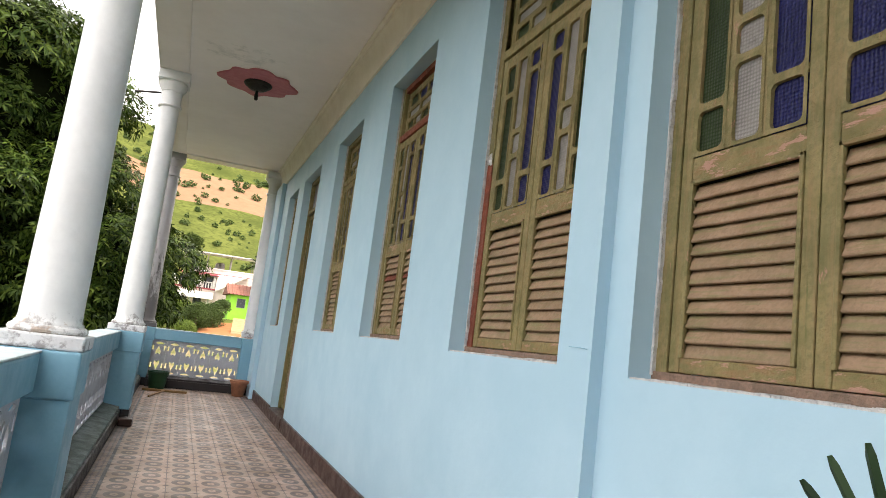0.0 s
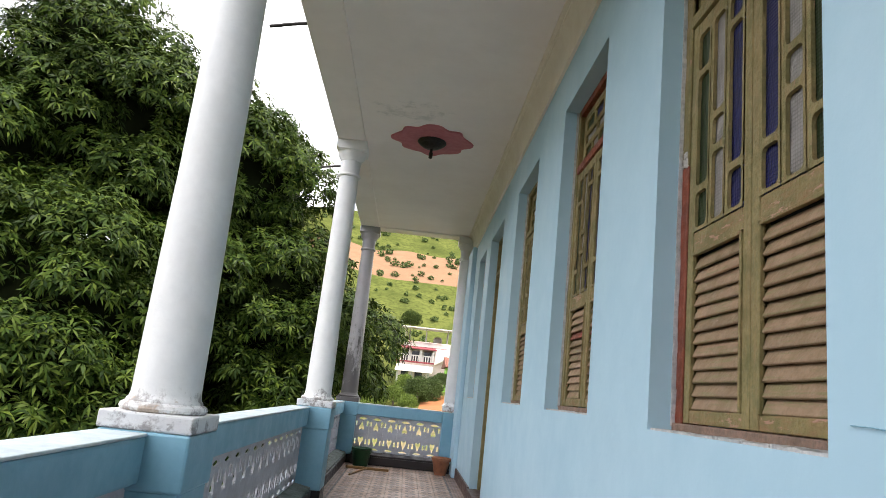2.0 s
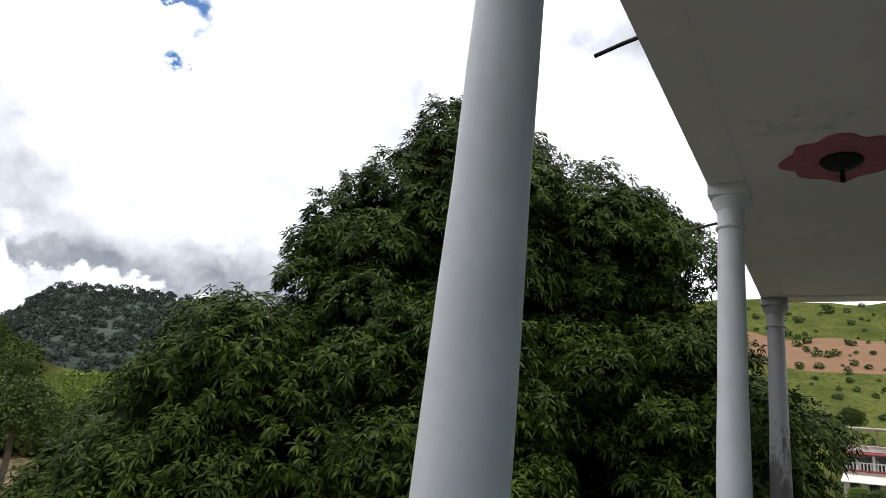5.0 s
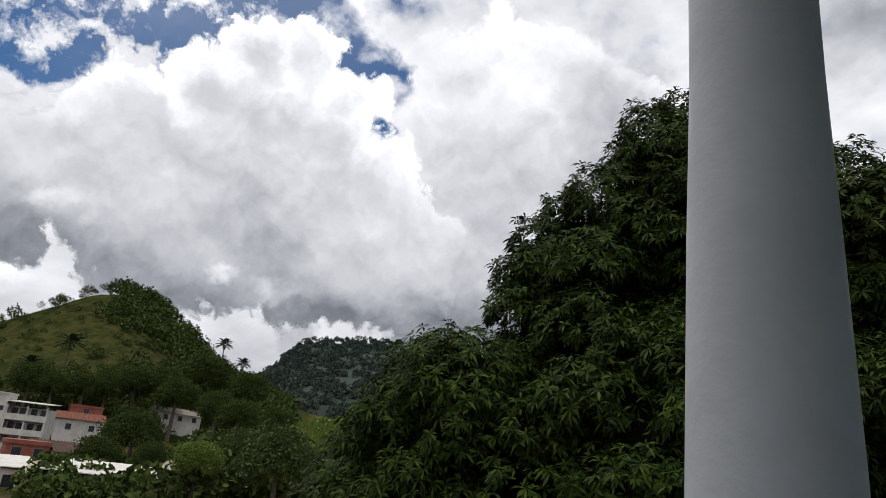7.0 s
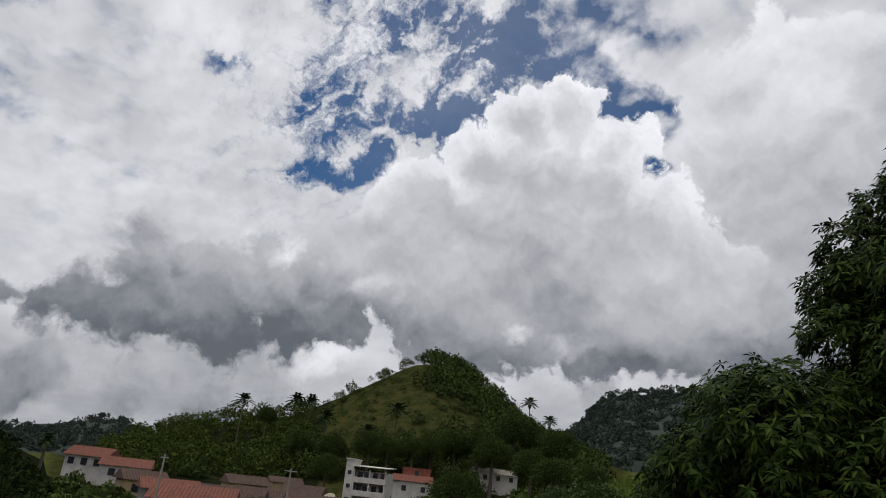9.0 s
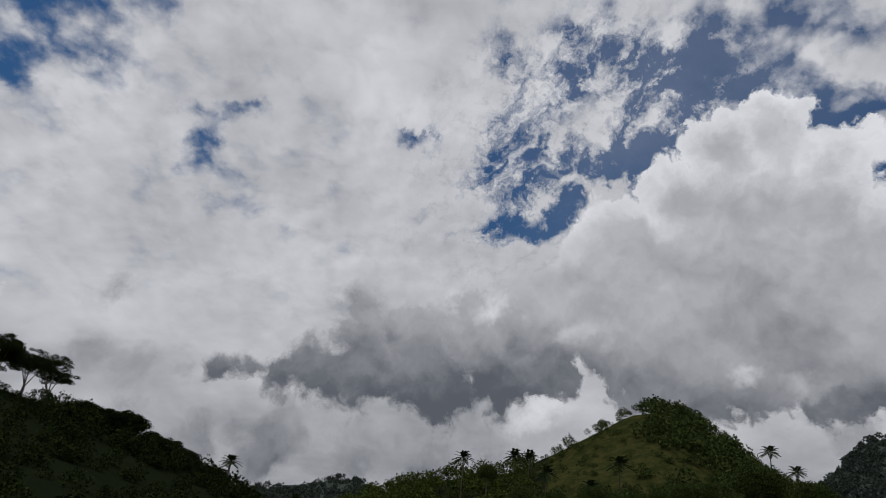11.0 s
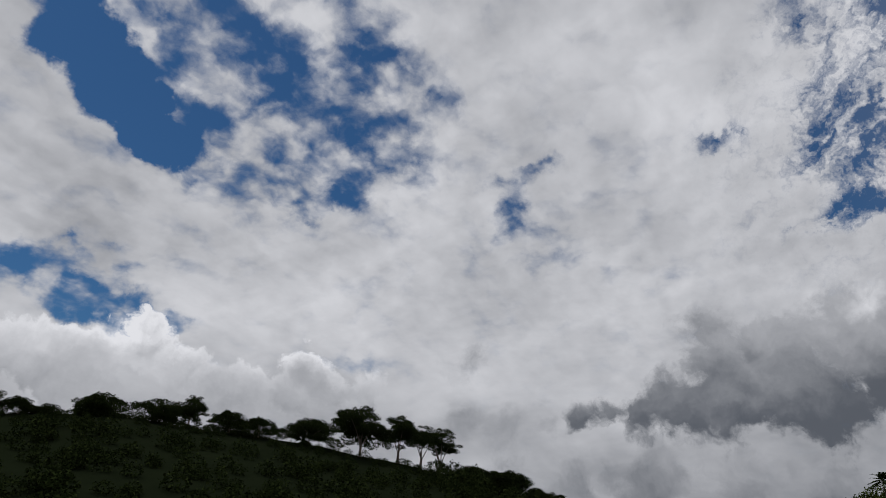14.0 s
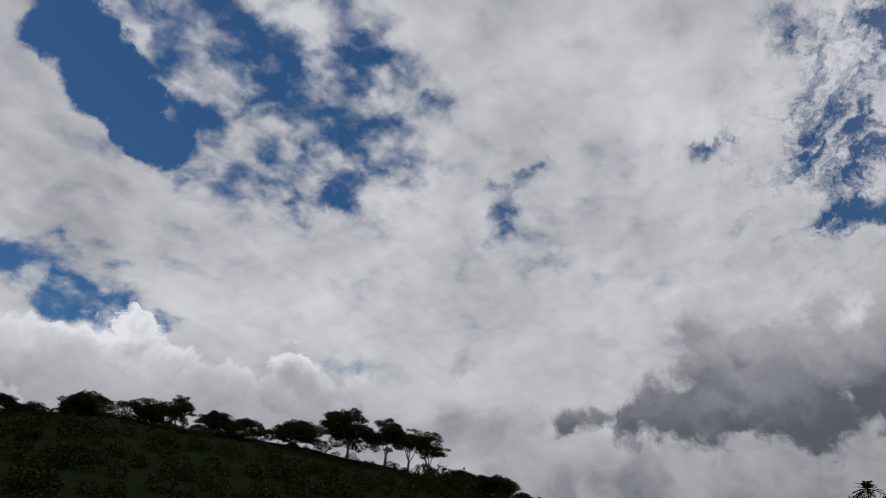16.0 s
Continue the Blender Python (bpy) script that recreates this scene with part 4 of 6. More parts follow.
part("body", lathe(bmesh.new(), [(0.11, 0.0), (0.114, 0.01), (0.145, 0.235), (0.156, 0.24), (0.158, 0.262), (0.15, 0.265), (0.14, 0.24), (0.108, 0.02)], steps=32), GREENPLASTIC, bucket, smooth=True)
part("handle", tube(bmesh.new(), [(0.15 * math.cos(a), -0.12 * math.sin(a) , 0.24 - 0.10 * math.sin(a)) for a in np.linspace(0, math.pi, 14)], 0.005, 8), GREENPLASTIC, bucket, smooth=True)
squeegee = base("floor_squeegee", -1.28, 11.42, 0)
tagged(squeegee, "wooden squeegee with yellow handle lying on the floor", "squeegee")
part("head", box(bmesh.new(), -0.32, 0.30, -0.02, 0.02, 0.0, 0.035, 0.005), STICK, squeegee)
part("handle", tube(bmesh.new(), [(-0.02, -0.02, 0.02), (-0.12, -0.42, 0.016), (-0.2, -0.85, 0.014)], 0.013, 10), STICK, squeegee, smooth=True)
shoe = base("rubble_block", -1.60, 7.98, 0)
tagged(shoe, "dusty broken brown brick pushed against the pedestal", "brick")
bm = box(bmesh.new(), -0.06, 0.07, -0.11, 0.08, 0, 0.075, 0.012)
for v in bm.verts:
    v.co += Vector(noise.noise_vector(v.co * 30)) * 0.008
    v.co.z = max(v.co.z, 0.0)
part("body", bm, BROWN, shoe)

# ---- potted palm by the wall, near the start ----
palm_pot = base("potted_palm", -0.30, 1.005, 0)
tagged(palm_pot, "potted palm with stiff dark green pointed leaflets", "pot plant")
part("pot", lathe(bmesh.new(), [(0.10, 0.0), (0.13, 0.22), (0.145, 0.225), (0.145, 0.25), (0.13, 0.25), (0.11, 0.2)], steps=28), TERRA, palm_pot, smooth=True)
PALMGREEN = leafy("palm_green", (0.020, 0.045, 0.015), (0.012, 0.025, 0.01), 0.4)


def frond(bm, root, heading, lift, length, leaflets, width, droop):
    """A feather leaf: a bent rib with pointed leaflets on both sides."""
    h = Vector((math.cos(heading), math.sin(heading), 0))
    pts = []
    for k in range(9):
        s = k / 8
        pts.append(Vector(root) + h * length * s * math.cos(lift) + Vector((0, 0, length * (math.sin(lift) * s - droop * s * s))))
    tube(bm, pts, width * 0.35, 5, width * 0.1)
    side = h.cross(Vector((0, 0, 1)))
    for k in range(leaflets):
        s = 0.18 + 0.82 * k / leaflets
        f = s * 8
        n = min(int(f), 7)
        p = pts[n].lerp(pts[n + 1], f - n)
        d = (pts[n + 1] - pts[n]).normalized()
        for sg in (-1, 1):
            ln = length * 0.33 * math.sin(math.pi * (0.25 + 0.7 * s))
            tip = p + (side * sg * 0.8 + d * 0.7 + Vector((0, 0, -0.25 + 0.3 * lift))).normalized() * ln
            mid_ = p.lerp(tip, 0.45)
            q = d * width
            bm.faces.new([bm.verts.new(c) for c in (p, mid_ - q, tip, mid_ + q)])


def fan_leaf(root, turn, lean, reach):
    """A fan palm leaf: a stalk and stiff blunt-tipped fingers spread from its end."""
    bm = bmesh.new()
    hub = Vector(root) + Vector((0.1 * math.sin(turn), 0.12 * math.cos(turn), 0.58))
    tube(bm, [root, Vector(root).lerp(hub, 0.55) + Vector((0, -0.03, 0)), hub], 0.007, 6, 0.004)
    across = Vector((math.sin(turn), math.cos(turn), 0))
    back = Vector((-math.cos(turn), math.sin(turn), 0))
    for k in range(12):
        a = radians(-6 + 16.2 * k)
        d = (across * math.cos(a) + Vector((0, 0, 1)) * math.sin(a) + back * lean * math.sin(a)).normalized()
        side = d.cross(back).normalized()
        n = d.cross(side)
        ln = reach * (0.88 + 0.12 * math.sin(a))
        p = [hub + d * ln * s + side * w * q + n * 0.006 * abs(q) for s, w in ((0.06, 0.003), (0.55, 0.011), (0.93, 0.009), (1.0, 0.005)) for q in (-1, 0, 1)]
        v = [bm.verts.new(c) for c in p]
        for r in range(3):
            for q in range(2):
                bm.faces.new((v[r * 3 + q], v[r * 3 + q + 1], v[r * 3 + q + 4], v[r * 3 + q + 3]))
    return bm


for turn, lean, reach, dz in ((0.0, 0.05, 0.25, 0.245), (2.2, 0.3, 0.22, 0.20), (4.2, 0.3, 0.22, 0.20)):
    part("leaf", fan_leaf((0, 0, dz), turn, lean, reach), PALMGREEN, palm_pot)


# ---- cement tiles ----
def tile_material():
    m = paint("patterned_cement_tile", (0.42, 0.28, 0.21), 0.5, shade=(0.28, 0.185, 0.14), grain=(2.2, 0.4), fine=(45, 0.2), bump=0.12, each=0.10)
    nt, b, where = core(m)
    x, y, z = parts_of(nt, where)
    u = fm(nt, "SUBTRACT", fm(nt, "FRACT", fm(nt, "DIVIDE", fm(nt, "ADD", x, TX0), TILE)), 0.5)
    v = fm(nt, "SUBTRACT", fm(nt, "FRACT", fm(nt, "DIVIDE", fm(nt, "ADD", y, TY0), TILE)), 0.5)
    au, av = fm(nt, "ABSOLUTE", u), fm(nt, "ABSOLUTE", v)
    worn = fall(nt, fog(nt, where, 9, 5, 0.7), 0.3, 0.7, 0.6, 1.0)
    # an oval ring with a pale eye, small lozenges between the columns, a fine line down each joint
    ring_r = fm(nt, "SQRT", fm(nt, "ADD", fm(nt, "POWER", fm(nt, "MULTIPLY", u, 1.28), 2.0), fm(nt, "POWER", v, 2.0)))
    ring = fm(nt, "MULTIPLY", fall(nt, ring_r, 0.15, 0.18), fall(nt, ring_r, 0.43, 0.40))
    dot = fm(nt, "MULTIPLY", fall(nt, ring_r, 0.08, 0.05), 0.7)
    corner = fall(nt, fm(nt, "ADD", fm(nt, "SUBTRACT", 0.5, au), fm(nt, "SUBTRACT", 0.5, av)), 0.15, 0.11)
    link = fm(nt, "MULTIPLY", fall(nt, av, 0.05, 0.03), fall(nt, au, 0.40, 0.44, 0.0, 0.8))
    line = fm(nt, "MULTIPLY", fall(nt, au, 0.480, 0.488), 0.9)
    dark = fm(nt, "MAXIMUM", fm(nt, "MAXIMUM", ring, dot), fm(nt, "MAXIMUM", fm(nt, "MAXIMUM", line, link), corner))
    old = b.inputs["Base Color"].links[0].from_socket
    put(nt, b.inputs["Base Color"], blend(nt, fm(nt, "MULTIPLY", dark, worn), old, (0.095, 0.068, 0.060)))
    return m


def border_material():
    m = paint("border_cement_tile", (0.31, 0.20, 0.15), 0.5, shade=(0.20, 0.13, 0.1), grain=(3, 0.4), bump=0.12, each=0.1)
    nt, b, where = core(m)
    x, y, z = parts_of(nt, where)
    wave = nt.nodes.new("ShaderNodeTexVoronoi")
    put(nt, wave.inputs["Vector"], vm(nt, "MULTIPLY", where, (1.2, 1, 1)))
    wave.inputs["Scale"].default_value, wave.inputs["Randomness"].default_value = 22, 0.2
    old = b.inputs["Base Color"].links[0].from_socket
    put(nt, b.inputs["Base Color"], blend(nt, fall(nt, wave.outputs["Distance"], 0.35, 0.5, 0.0, 0.75), old, (0.09, 0.07, 0.07)))
    return m


TILE = 0.196
FX0, FX1 = -1.669, -0.022
BORDER = 0.165
COUNT_X = 7
BX0 = FX1 - BORDER - COUNT_X * TILE
LEFT = BX0 - FX0
TX0, TY0 = -(BX0 - 20 * TILE), 20 * TILE
TILE_MAT, BORDER_MAT = tile_material(), border_material()
LINE = paint("dark_strip_tile", (0.075, 0.06, 0.06), 0.45, grain=(4, 0.3), bump=0.1)
floor_ob = bpy.data.objects["floor"]


# ---- ground: one sheet, valley and hills ----
NEAR_RIDGES = [
    # distance of the ridge, of the foot, bend, az and el of the ridge
    (265, 84, 1.30, (-70, -40, -10, -3, 4, 8, 12, 18, 26, 34), (3, 9.5, 13.5, 14.1, 14.4, 14.9, 14.0, 12.0, 8, 4)),
    (330, 160, 1.10, (56, 61, 65.6, 69, 72, 74, 76.2, 78, 80, 83, 86, 91.5, 95.7, 98.3, 101), (2.5, 3.5, 4.8, 6.3, 9.0, 10.2, 10.7, 10.3, 9.3, 7.5, 5.5, 4.0, 3.2, 2.0, 0.2)),
    (1500, 700, 0.8, (20, 40, 50, 55, 60, 61.6, 62.8, 64, 66, 70, 80), (5, 8.2, 9.6, 9.8, 9.3, 9.0, 8.2, 6.6, 5.2, 3.2, 1.5)),
]
FAR_RIDGES = [
    (130, 46, 1.1, (104, 108.4, 112.3, 117, 123, 131, 137, 144, 150, 157, 165, 190, 230), (-1.0, 0.4, 1.9, 3.4, 4.9, 6.1, 6.9, 7.3, 7.3, 6.6, 6.4, 6, 2)),
    (1600, 900, 1.0, (92, 97, 99, 100.4, 102, 104, 108, 116), (0.8, 1.7, 2.6, 2.9, 2.5, 1.7, 1.1, 0.8)),
    (90, 34, 1.0, (-60, -30, -12, -7, -4, -1, 2, 5, 9), (-2, 0.0, 0.5, 0.4, 0.2, 0.0, -0.6, -1.6, -4)),
    (125, 40, 1.0, (44, 50, 55, 58.7, 64, 68, 73), (3.0, 3.0, 3.0, 2.4, 1.0, -0.6, -3)),
]
HILLS = NEAR_RIDGES + FAR_RIDGES
EYE = (-1.6, 3.4, 1.3)


def ground_z(r, az, rough=True):
    """The ground's height at a distance and azimuth (degrees left of +y) from the veranda."""
    r, az = np.asarray(r, float), np.asarray(az, float)
    z = np.where(r < 60, -5.0 + 0 * r, -5.0 + np.minimum((r - 60) * 0.012, 3.0))
    for top, foot, bend_, azs, els in HILLS:
        el = np.interp(az, azs, els, left=-8, right=-8)
        s = np.clip((r - foot) / (top - foot), 0, 1) ** bend_
        back = np.clip(1 - (r - top) / (top * 0.9), 0, 1)
        h = -5.0 + (top * np.tan(np.radians(el)) + EYE[2] + 5.0) * np.where(r <= top, s, back)
        z = np.maximum(z, h)
    if rough:
        x, y = -np.sin(np.radians(az)) * r, np.cos(np.radians(az)) * r
        z = z + np.where(z > -4, 0.004 * r, 0.001 * r) * (np.sin(x * 0.11 + 1.3 * np.sin(y * 0.07)) * np.cos(y * 0.09 + np.sin(x * 0.05)) + 0.5 * np.sin(x * 0.31) * np.cos(y * 0.27))
    return z


radii = np.concatenate([[0.0], np.geomspace(3.0, 84, 30), np.linspace(88, 290, 84), np.geomspace(300, 4500, 46)])
azims = np.arange(-180, 180, 0.75)
RR, AA = np.meshgrid(radii, azims, indexing="ij")
ZZ = ground_z(RR, AA)
verts = np.stack([EYE[0] - np.sin(np.radians(AA)) * RR, EYE[1] + np.cos(np.radians(AA)) * RR, ZZ], -1).reshape(-1, 3)
n_r, n_a = RR.shape
i, j = np.meshgrid(np.arange(n_r - 1), np.arange(n_a), indexing="ij")
faces = np.stack([i * n_a + j, i * n_a + (j + 1) % n_a, (i + 1) * n_a + (j + 1) % n_a, (i + 1) * n_a + j], -1).reshape(-1, 4)

GROUND = paint("hill_grass", (0.080, 0.090, 0.025), 0.9, shade=(0.038, 0.048, 0.014), grain=(0.10, 0.45), fine=(0.9, 0.45), bump=0.0, spec=0.0)
nt_, b_, where_ = core(GROUND)
attr = nt_.nodes.new("ShaderNodeAttribute")
attr.attribute_name = "cover"
soil, wood, dry = parts_of(nt_, attr.outputs["Vector"])
old_ = b_.inputs["Base Color"].links[0].from_socket
edge_n = fog(nt_, where_, 0.12, 6, 0.65)
earth_col = blend(nt_, fog(nt_, where_, 0.35, 6, 0.7), (0.12, 0.073, 0.044), (0.21, 0.13, 0.083))
earth_col = blend(nt_, fall(nt_, vm(nt_, "LENGTH", where_), 125.0, 150.0, 1.0, 0.0), earth_col, blend(nt_, fog(nt_, where_, 0.9, 6, 0.7), (0.15, 0.06, 0.028), (0.28, 0.125, 0.06)))
c1 = blend(nt_, fall(nt_, fm(nt_, "ADD", soil, fm(nt_, "MULTIPLY", fm(nt_, "SUBTRACT", edge_n, 0.5), 1.1)), 0.42, 0.58), old_, earth_col)
c1 = blend(nt_, dry, c1, blend(nt_, fall(nt_, fog(nt_, where_, 0.22, 8, 0.75), 0.38, 0.62), (0.019, 0.026, 0.008), (0.047, 0.046, 0.016)))
# woods floor: the near hillside's cloud shade is put into this dark colour
wood_col = blend(nt_, fog(nt_, where_, 0.2, 6, 0.7), (0.006, 0.009, 0.005), (0.014, 0.019, 0.009))
# beyond 600 m the colour is paled and greyed to paint in distance haze
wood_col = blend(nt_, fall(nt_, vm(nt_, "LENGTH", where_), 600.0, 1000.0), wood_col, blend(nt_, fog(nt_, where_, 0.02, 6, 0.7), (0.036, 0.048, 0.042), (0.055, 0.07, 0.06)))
near_ = fm(nt_, "MULTIPLY", fall(nt_, vm(nt_, "LENGTH", where_), 60.0, 85.0, 1.0, 0.0), fall(nt_, fog(nt_, where_, 0.8, 7, 0.7), 0.40, 0.60))
c1 = blend(nt_, near_, c1, blend(nt_, fog(nt_, where_, 3.0, 5, 0.7), (0.07, 0.055, 0.035), (0.21, 0.16, 0.10)))
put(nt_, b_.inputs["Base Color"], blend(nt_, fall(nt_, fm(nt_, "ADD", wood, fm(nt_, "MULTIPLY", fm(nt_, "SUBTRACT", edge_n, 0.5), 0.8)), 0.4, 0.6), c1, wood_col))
ground = sheet("ground", verts, faces, GROUND, smooth=True)
tagged(ground, "green grassy valley and hills with a strip of bare orange earth", "ground", kind="structure")
soil_v = ((RR > 191) & (RR < 223) & (AA > -30) & (AA < 16)).astype(float)
soil_v += ((RR > 72) & (RR < 86) & (AA > -7) & (AA < -2.2)).astype(float)
wood_v = (((AA > 100) & (AA < 200) & (RR < 165)) * 1.0 + (RR > 600) * 1.0 + ((AA > 84) & (AA < 103) & (RR > 165) & (RR < 600)) * 0.55 + (RR < 60) * 0.0).clip(0, 1)
cover_a = ground.data.attributes.new("cover", "FLOAT_VECTOR", "POINT")
cover_a.data.foreach_set("vector", np.stack([soil_v, wood_v, ((AA > 60) & (AA < 104)) * 1.0], -1).astype(np.float32).ravel())


def spot(az, r):
    """A point of the ground."""
    return Vector((EYE[0] - math.sin(radians(az)) * r, EYE[1] + math.cos(radians(az)) * r, float(ground_z(r, az))))


# ---- leaves and crowns from arrays ----
rng = np.random.default_rng(7)


def unit(v):
    return v / np.maximum(np.linalg.norm(v, axis=-1, keepdims=True), 1e-9)


def rosettes(centres, normals, leaves, length, width, droop, jitter=0.35, spread=1.0):
    """Whorls of pointed leaves: two facets each, bent down towards the tip. Returns verts and triangles."""
    n = len(centres)
    c = np.repeat(centres, leaves, 0)
    nn = np.repeat(normals, leaves, 0)
    a = np.tile(np.arange(leaves) * (2 * np.pi / leaves), n) + np.repeat(rng.uniform(0, 6.3, n), leaves) + rng.normal(0, 0.3, n * leaves)
    t1 = unit(np.cross(nn, np.array([0.3, 0.2, 0.93]) + 0 * nn))
    t2 = np.cross(nn, t1)
    lift = rng.uniform(-0.15, 0.45, (n * leaves, 1))
    d = unit((np.cos(a)[:, None] * t1 + np.sin(a)[:, None] * t2) * spread + nn * lift + rng.normal(0, jitter * 0.4, (n * leaves, 3)))
    ln = length * rng.uniform(0.7, 1.25, (n * leaves, 1))
    side = unit(np.cross(d, nn + rng.normal(0, 0.3, nn.shape)))
    w = width * rng.uniform(0.75, 1.2, (n * leaves, 1))
    down = np.array([0, 0, -1.0])
    p0 = c + d * ln * 0.06
    p1 = c + d * ln * 0.50 + down * droop * ln * 0.16
    p2 = c + d * ln * 0.86 + down * droop * ln * 0.75
    v = np.stack([p0, p1 + side * w * 0.5, p2, p1 - side * w * 0.5], 1)
    k = np.arange(n * leaves)[:, None] * 4
    f = np.concatenate([k + [0, 1, 3], k + [3, 1, 2]], 0)
    return v.reshape(-1, 3), f


MANGO_LEAF = leafy("mango_leaf", (0.030, 0.053, 0.008), (0.010, 0.019, 0.004), 0.5, 0.7, 0.12, 0.05)
# near-black colour that stands for the shade deep inside the crown
INNER_SHADE = paint("inner_leaf_shade", (0.005, 0.007, 0.003), 0.95, grain=(1.5, 0.4), bump=0.0, spec=0.0)
BARK = paint("bark", (0.11, 0.085, 0.065), 0.9, shade=(0.06, 0.05, 0.04), grain=(6, 0.4), fine=(40, 0.3), bump=0.8, bump_scale=30)


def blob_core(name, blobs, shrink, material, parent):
    """The inner mass of a crown with its shade painted in: lumpy closed shells well inside the leaves."""
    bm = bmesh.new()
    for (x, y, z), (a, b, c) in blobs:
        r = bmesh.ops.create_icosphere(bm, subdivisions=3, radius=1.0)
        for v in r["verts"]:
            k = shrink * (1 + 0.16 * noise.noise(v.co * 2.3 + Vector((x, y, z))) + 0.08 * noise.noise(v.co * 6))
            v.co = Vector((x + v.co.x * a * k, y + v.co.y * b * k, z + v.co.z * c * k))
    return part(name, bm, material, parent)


def mango_tree(x, y, lobes, puffs, per_puff, gap, label):
    """A great rounded tree: trunk, limbs, and puffs of drooping leaf whorls over the lobes."""
    zg = -5.0
    ob = base("mango_tree", x, y, zg)
    tagged(ob, label, "tree")
    here = np.array([x, y, zg])
    bm = tube(bmesh.new(), [(0, 0, -0.3), (0.1, 0.05, 1.2), (0.0, 0.1, 2.6), (-0.1, 0.0, 4.0)], 0.55, 14, 0.34)
    part("trunk", bm, BARK, ob, smooth=True)
    for (lx, ly, lz), _ in lobes:
        tip = Vector((lx - x, ly - y, lz - zg))
        st = Vector((0, 0, 3.2))
        part("limb", tube(bmesh.new(), [st, st.lerp(tip, 0.4) + Vector((0, 0, 0.5)), st.lerp(tip, 0.95)], 0.22, 9, 0.06), BARK, ob, smooth=True)
    blob_core("inner_foliage_shade", [(tuple(np.array(c) - here), s) for c, s in lobes], 0.80, INNER_SHADE, ob)
    area = np.array([s[0] * s[1] + s[1] * s[2] for _, s in lobes])
    heads, pts, nrm = [], [], []
    for (c, s), share in zip(lobes, area / area.sum()):
        u = unit(rng.normal(0, 1, (int(puffs * share) * 6, 3)))
        u = u[u[:, 2] > -0.8]
        for uu in u:
            q = np.array(c) + uu * np.array(s)
            if any((((q - np.array(c2)) / (np.array(s2) * 0.9)) ** 2).sum() < 1 for c2, s2 in lobes if c2 is not c):
                continue
            if heads and np.min(((np.array(heads) - q) ** 2).sum(1)) < gap * gap:
                continue
            heads.append(q)
            r = rng.uniform(0.45, 1.0)
            seen = uu[0] * 0.56 - uu[1] * 0.83 + uu[2] * 0.4 > -0.35
            many = int(per_puff * r * r / 0.42) if seen else per_puff // 4
            w = unit(rng.normal(0, 1, (many * 4, 3)))
            w = w[(w @ uu > -0.25) & (w[:, 2] > -0.45)][:many]
            skin = rng.uniform(0.72, 1.05, (len(w), 1)) * (1 + 0.10 * np.sin(7 * w[:, :1] + 5 * w[:, 1:2]))
            pts.append(q - uu * 0.22 + w * r * skin * np.array([1, 1, 0.8]))
            nrm.append(unit(w + np.array([0, 0, 0.55]) + rng.normal(0, 0.25, w.shape)))
        w = unit(rng.normal(0, 1, (560, 3)))
        w = w[(w[:, 0] * 0.56 - w[:, 1] * 0.83 + w[:, 2] * 0.4 > -0.35)]
        pts.append(np.array(c) + w * np.array(s) * rng.uniform(0.82, 0.90, (len(w), 1)))
        nrm.append(unit(w + np.array([0, 0, 0.6])))
    v, f = rosettes(np.concatenate(pts), np.concatenate(nrm), 10, 0.17, 0.036, 0.34)
    crown = sheet("crown", v - here, f, MANGO_LEAF)
    crown.parent = ob
    return ob


UPPER_LOBES = [((-6.89, 12.28, 5.02), (1.66, 1.10, 2.51)), ((-8.11, 11.88, 3.25), (1.66, 1.80, 2.77)), ((-9.20, 12.21, 1.71), (1.54, 1.58, 1.90)), ((-5.66, 13.66, 4.63), (2.32, 1.15, 1.79)), ((-3.12, 14.45, 1.85), (1.57, 1.49, 1.15))]
LOWER_LOBES = [((-11.27, 10.61, 0.12), (1.61, 1.78, 1.54)), ((-6.02, 10.38, 0.79), (1.85, 1.48, 2.39)), ((-8.76, 9.91, 0.37), (1.96, 1.80, 2.84)), ((-6.70, 9.18, -2.23), (2.71, 1.87, 1.78)), ((-10.59, 8.22, -2.01), (2.08, 2.08, 1.65)), ((-4.59, 12.18, -1.60), (1.46, 1.79, 2.07)), ((-3.87, 13.74, 1.93), (1.58, 1.13, 2.12)), ((-7.40, 12.20, 0.61), (2.01, 1.79, 2.22)), ((-4.95, 13.3, 3.2), (1.1, 1.1, 1.4)), ((-8.65, 11.7, 4.5), (1.0, 1.0, 1.1)), ((-3.75, 13.9, 3.0), (1.0, 1.0, 1.3)), ((-4.35, 13.8, 4.9), (1.1, 1.0, 1.35))]
mango_tree(-7.3, 12.0, UPPER_LOBES + LOWER_LOBES, 950, 140, 0.79, "great dark green mango tree with drooping clusters of long leaves")


# ---- woods, bushes and trees of the hills ----
def clump(count, leaf, flatness=0.8):
    """A small crown of leaf facets of radius one, as quads."""
    u = unit(rng.normal(0, 1, (count, 3)))
    r = rng.uniform(0.45, 1.05, (count, 1)) ** 0.6
    lump = 1 + 0.25 * np.sin(u[:, :1] * 5 + 1) * np.cos(u[:, 1:2] * 4)
    p = u * r * lump * np.array([1, 1, flatness])
    a, b = unit(rng.normal(0, 1, (count, 3))), unit(rng.normal(0, 1, (count, 3)))
    a = unit(a + 0.4 * np.cross(u, [0, 0, 1.0]))
    return np.stack([p - a * leaf, p + b * leaf * 0.8, p + a * leaf, p - b * leaf * 0.8], 1)


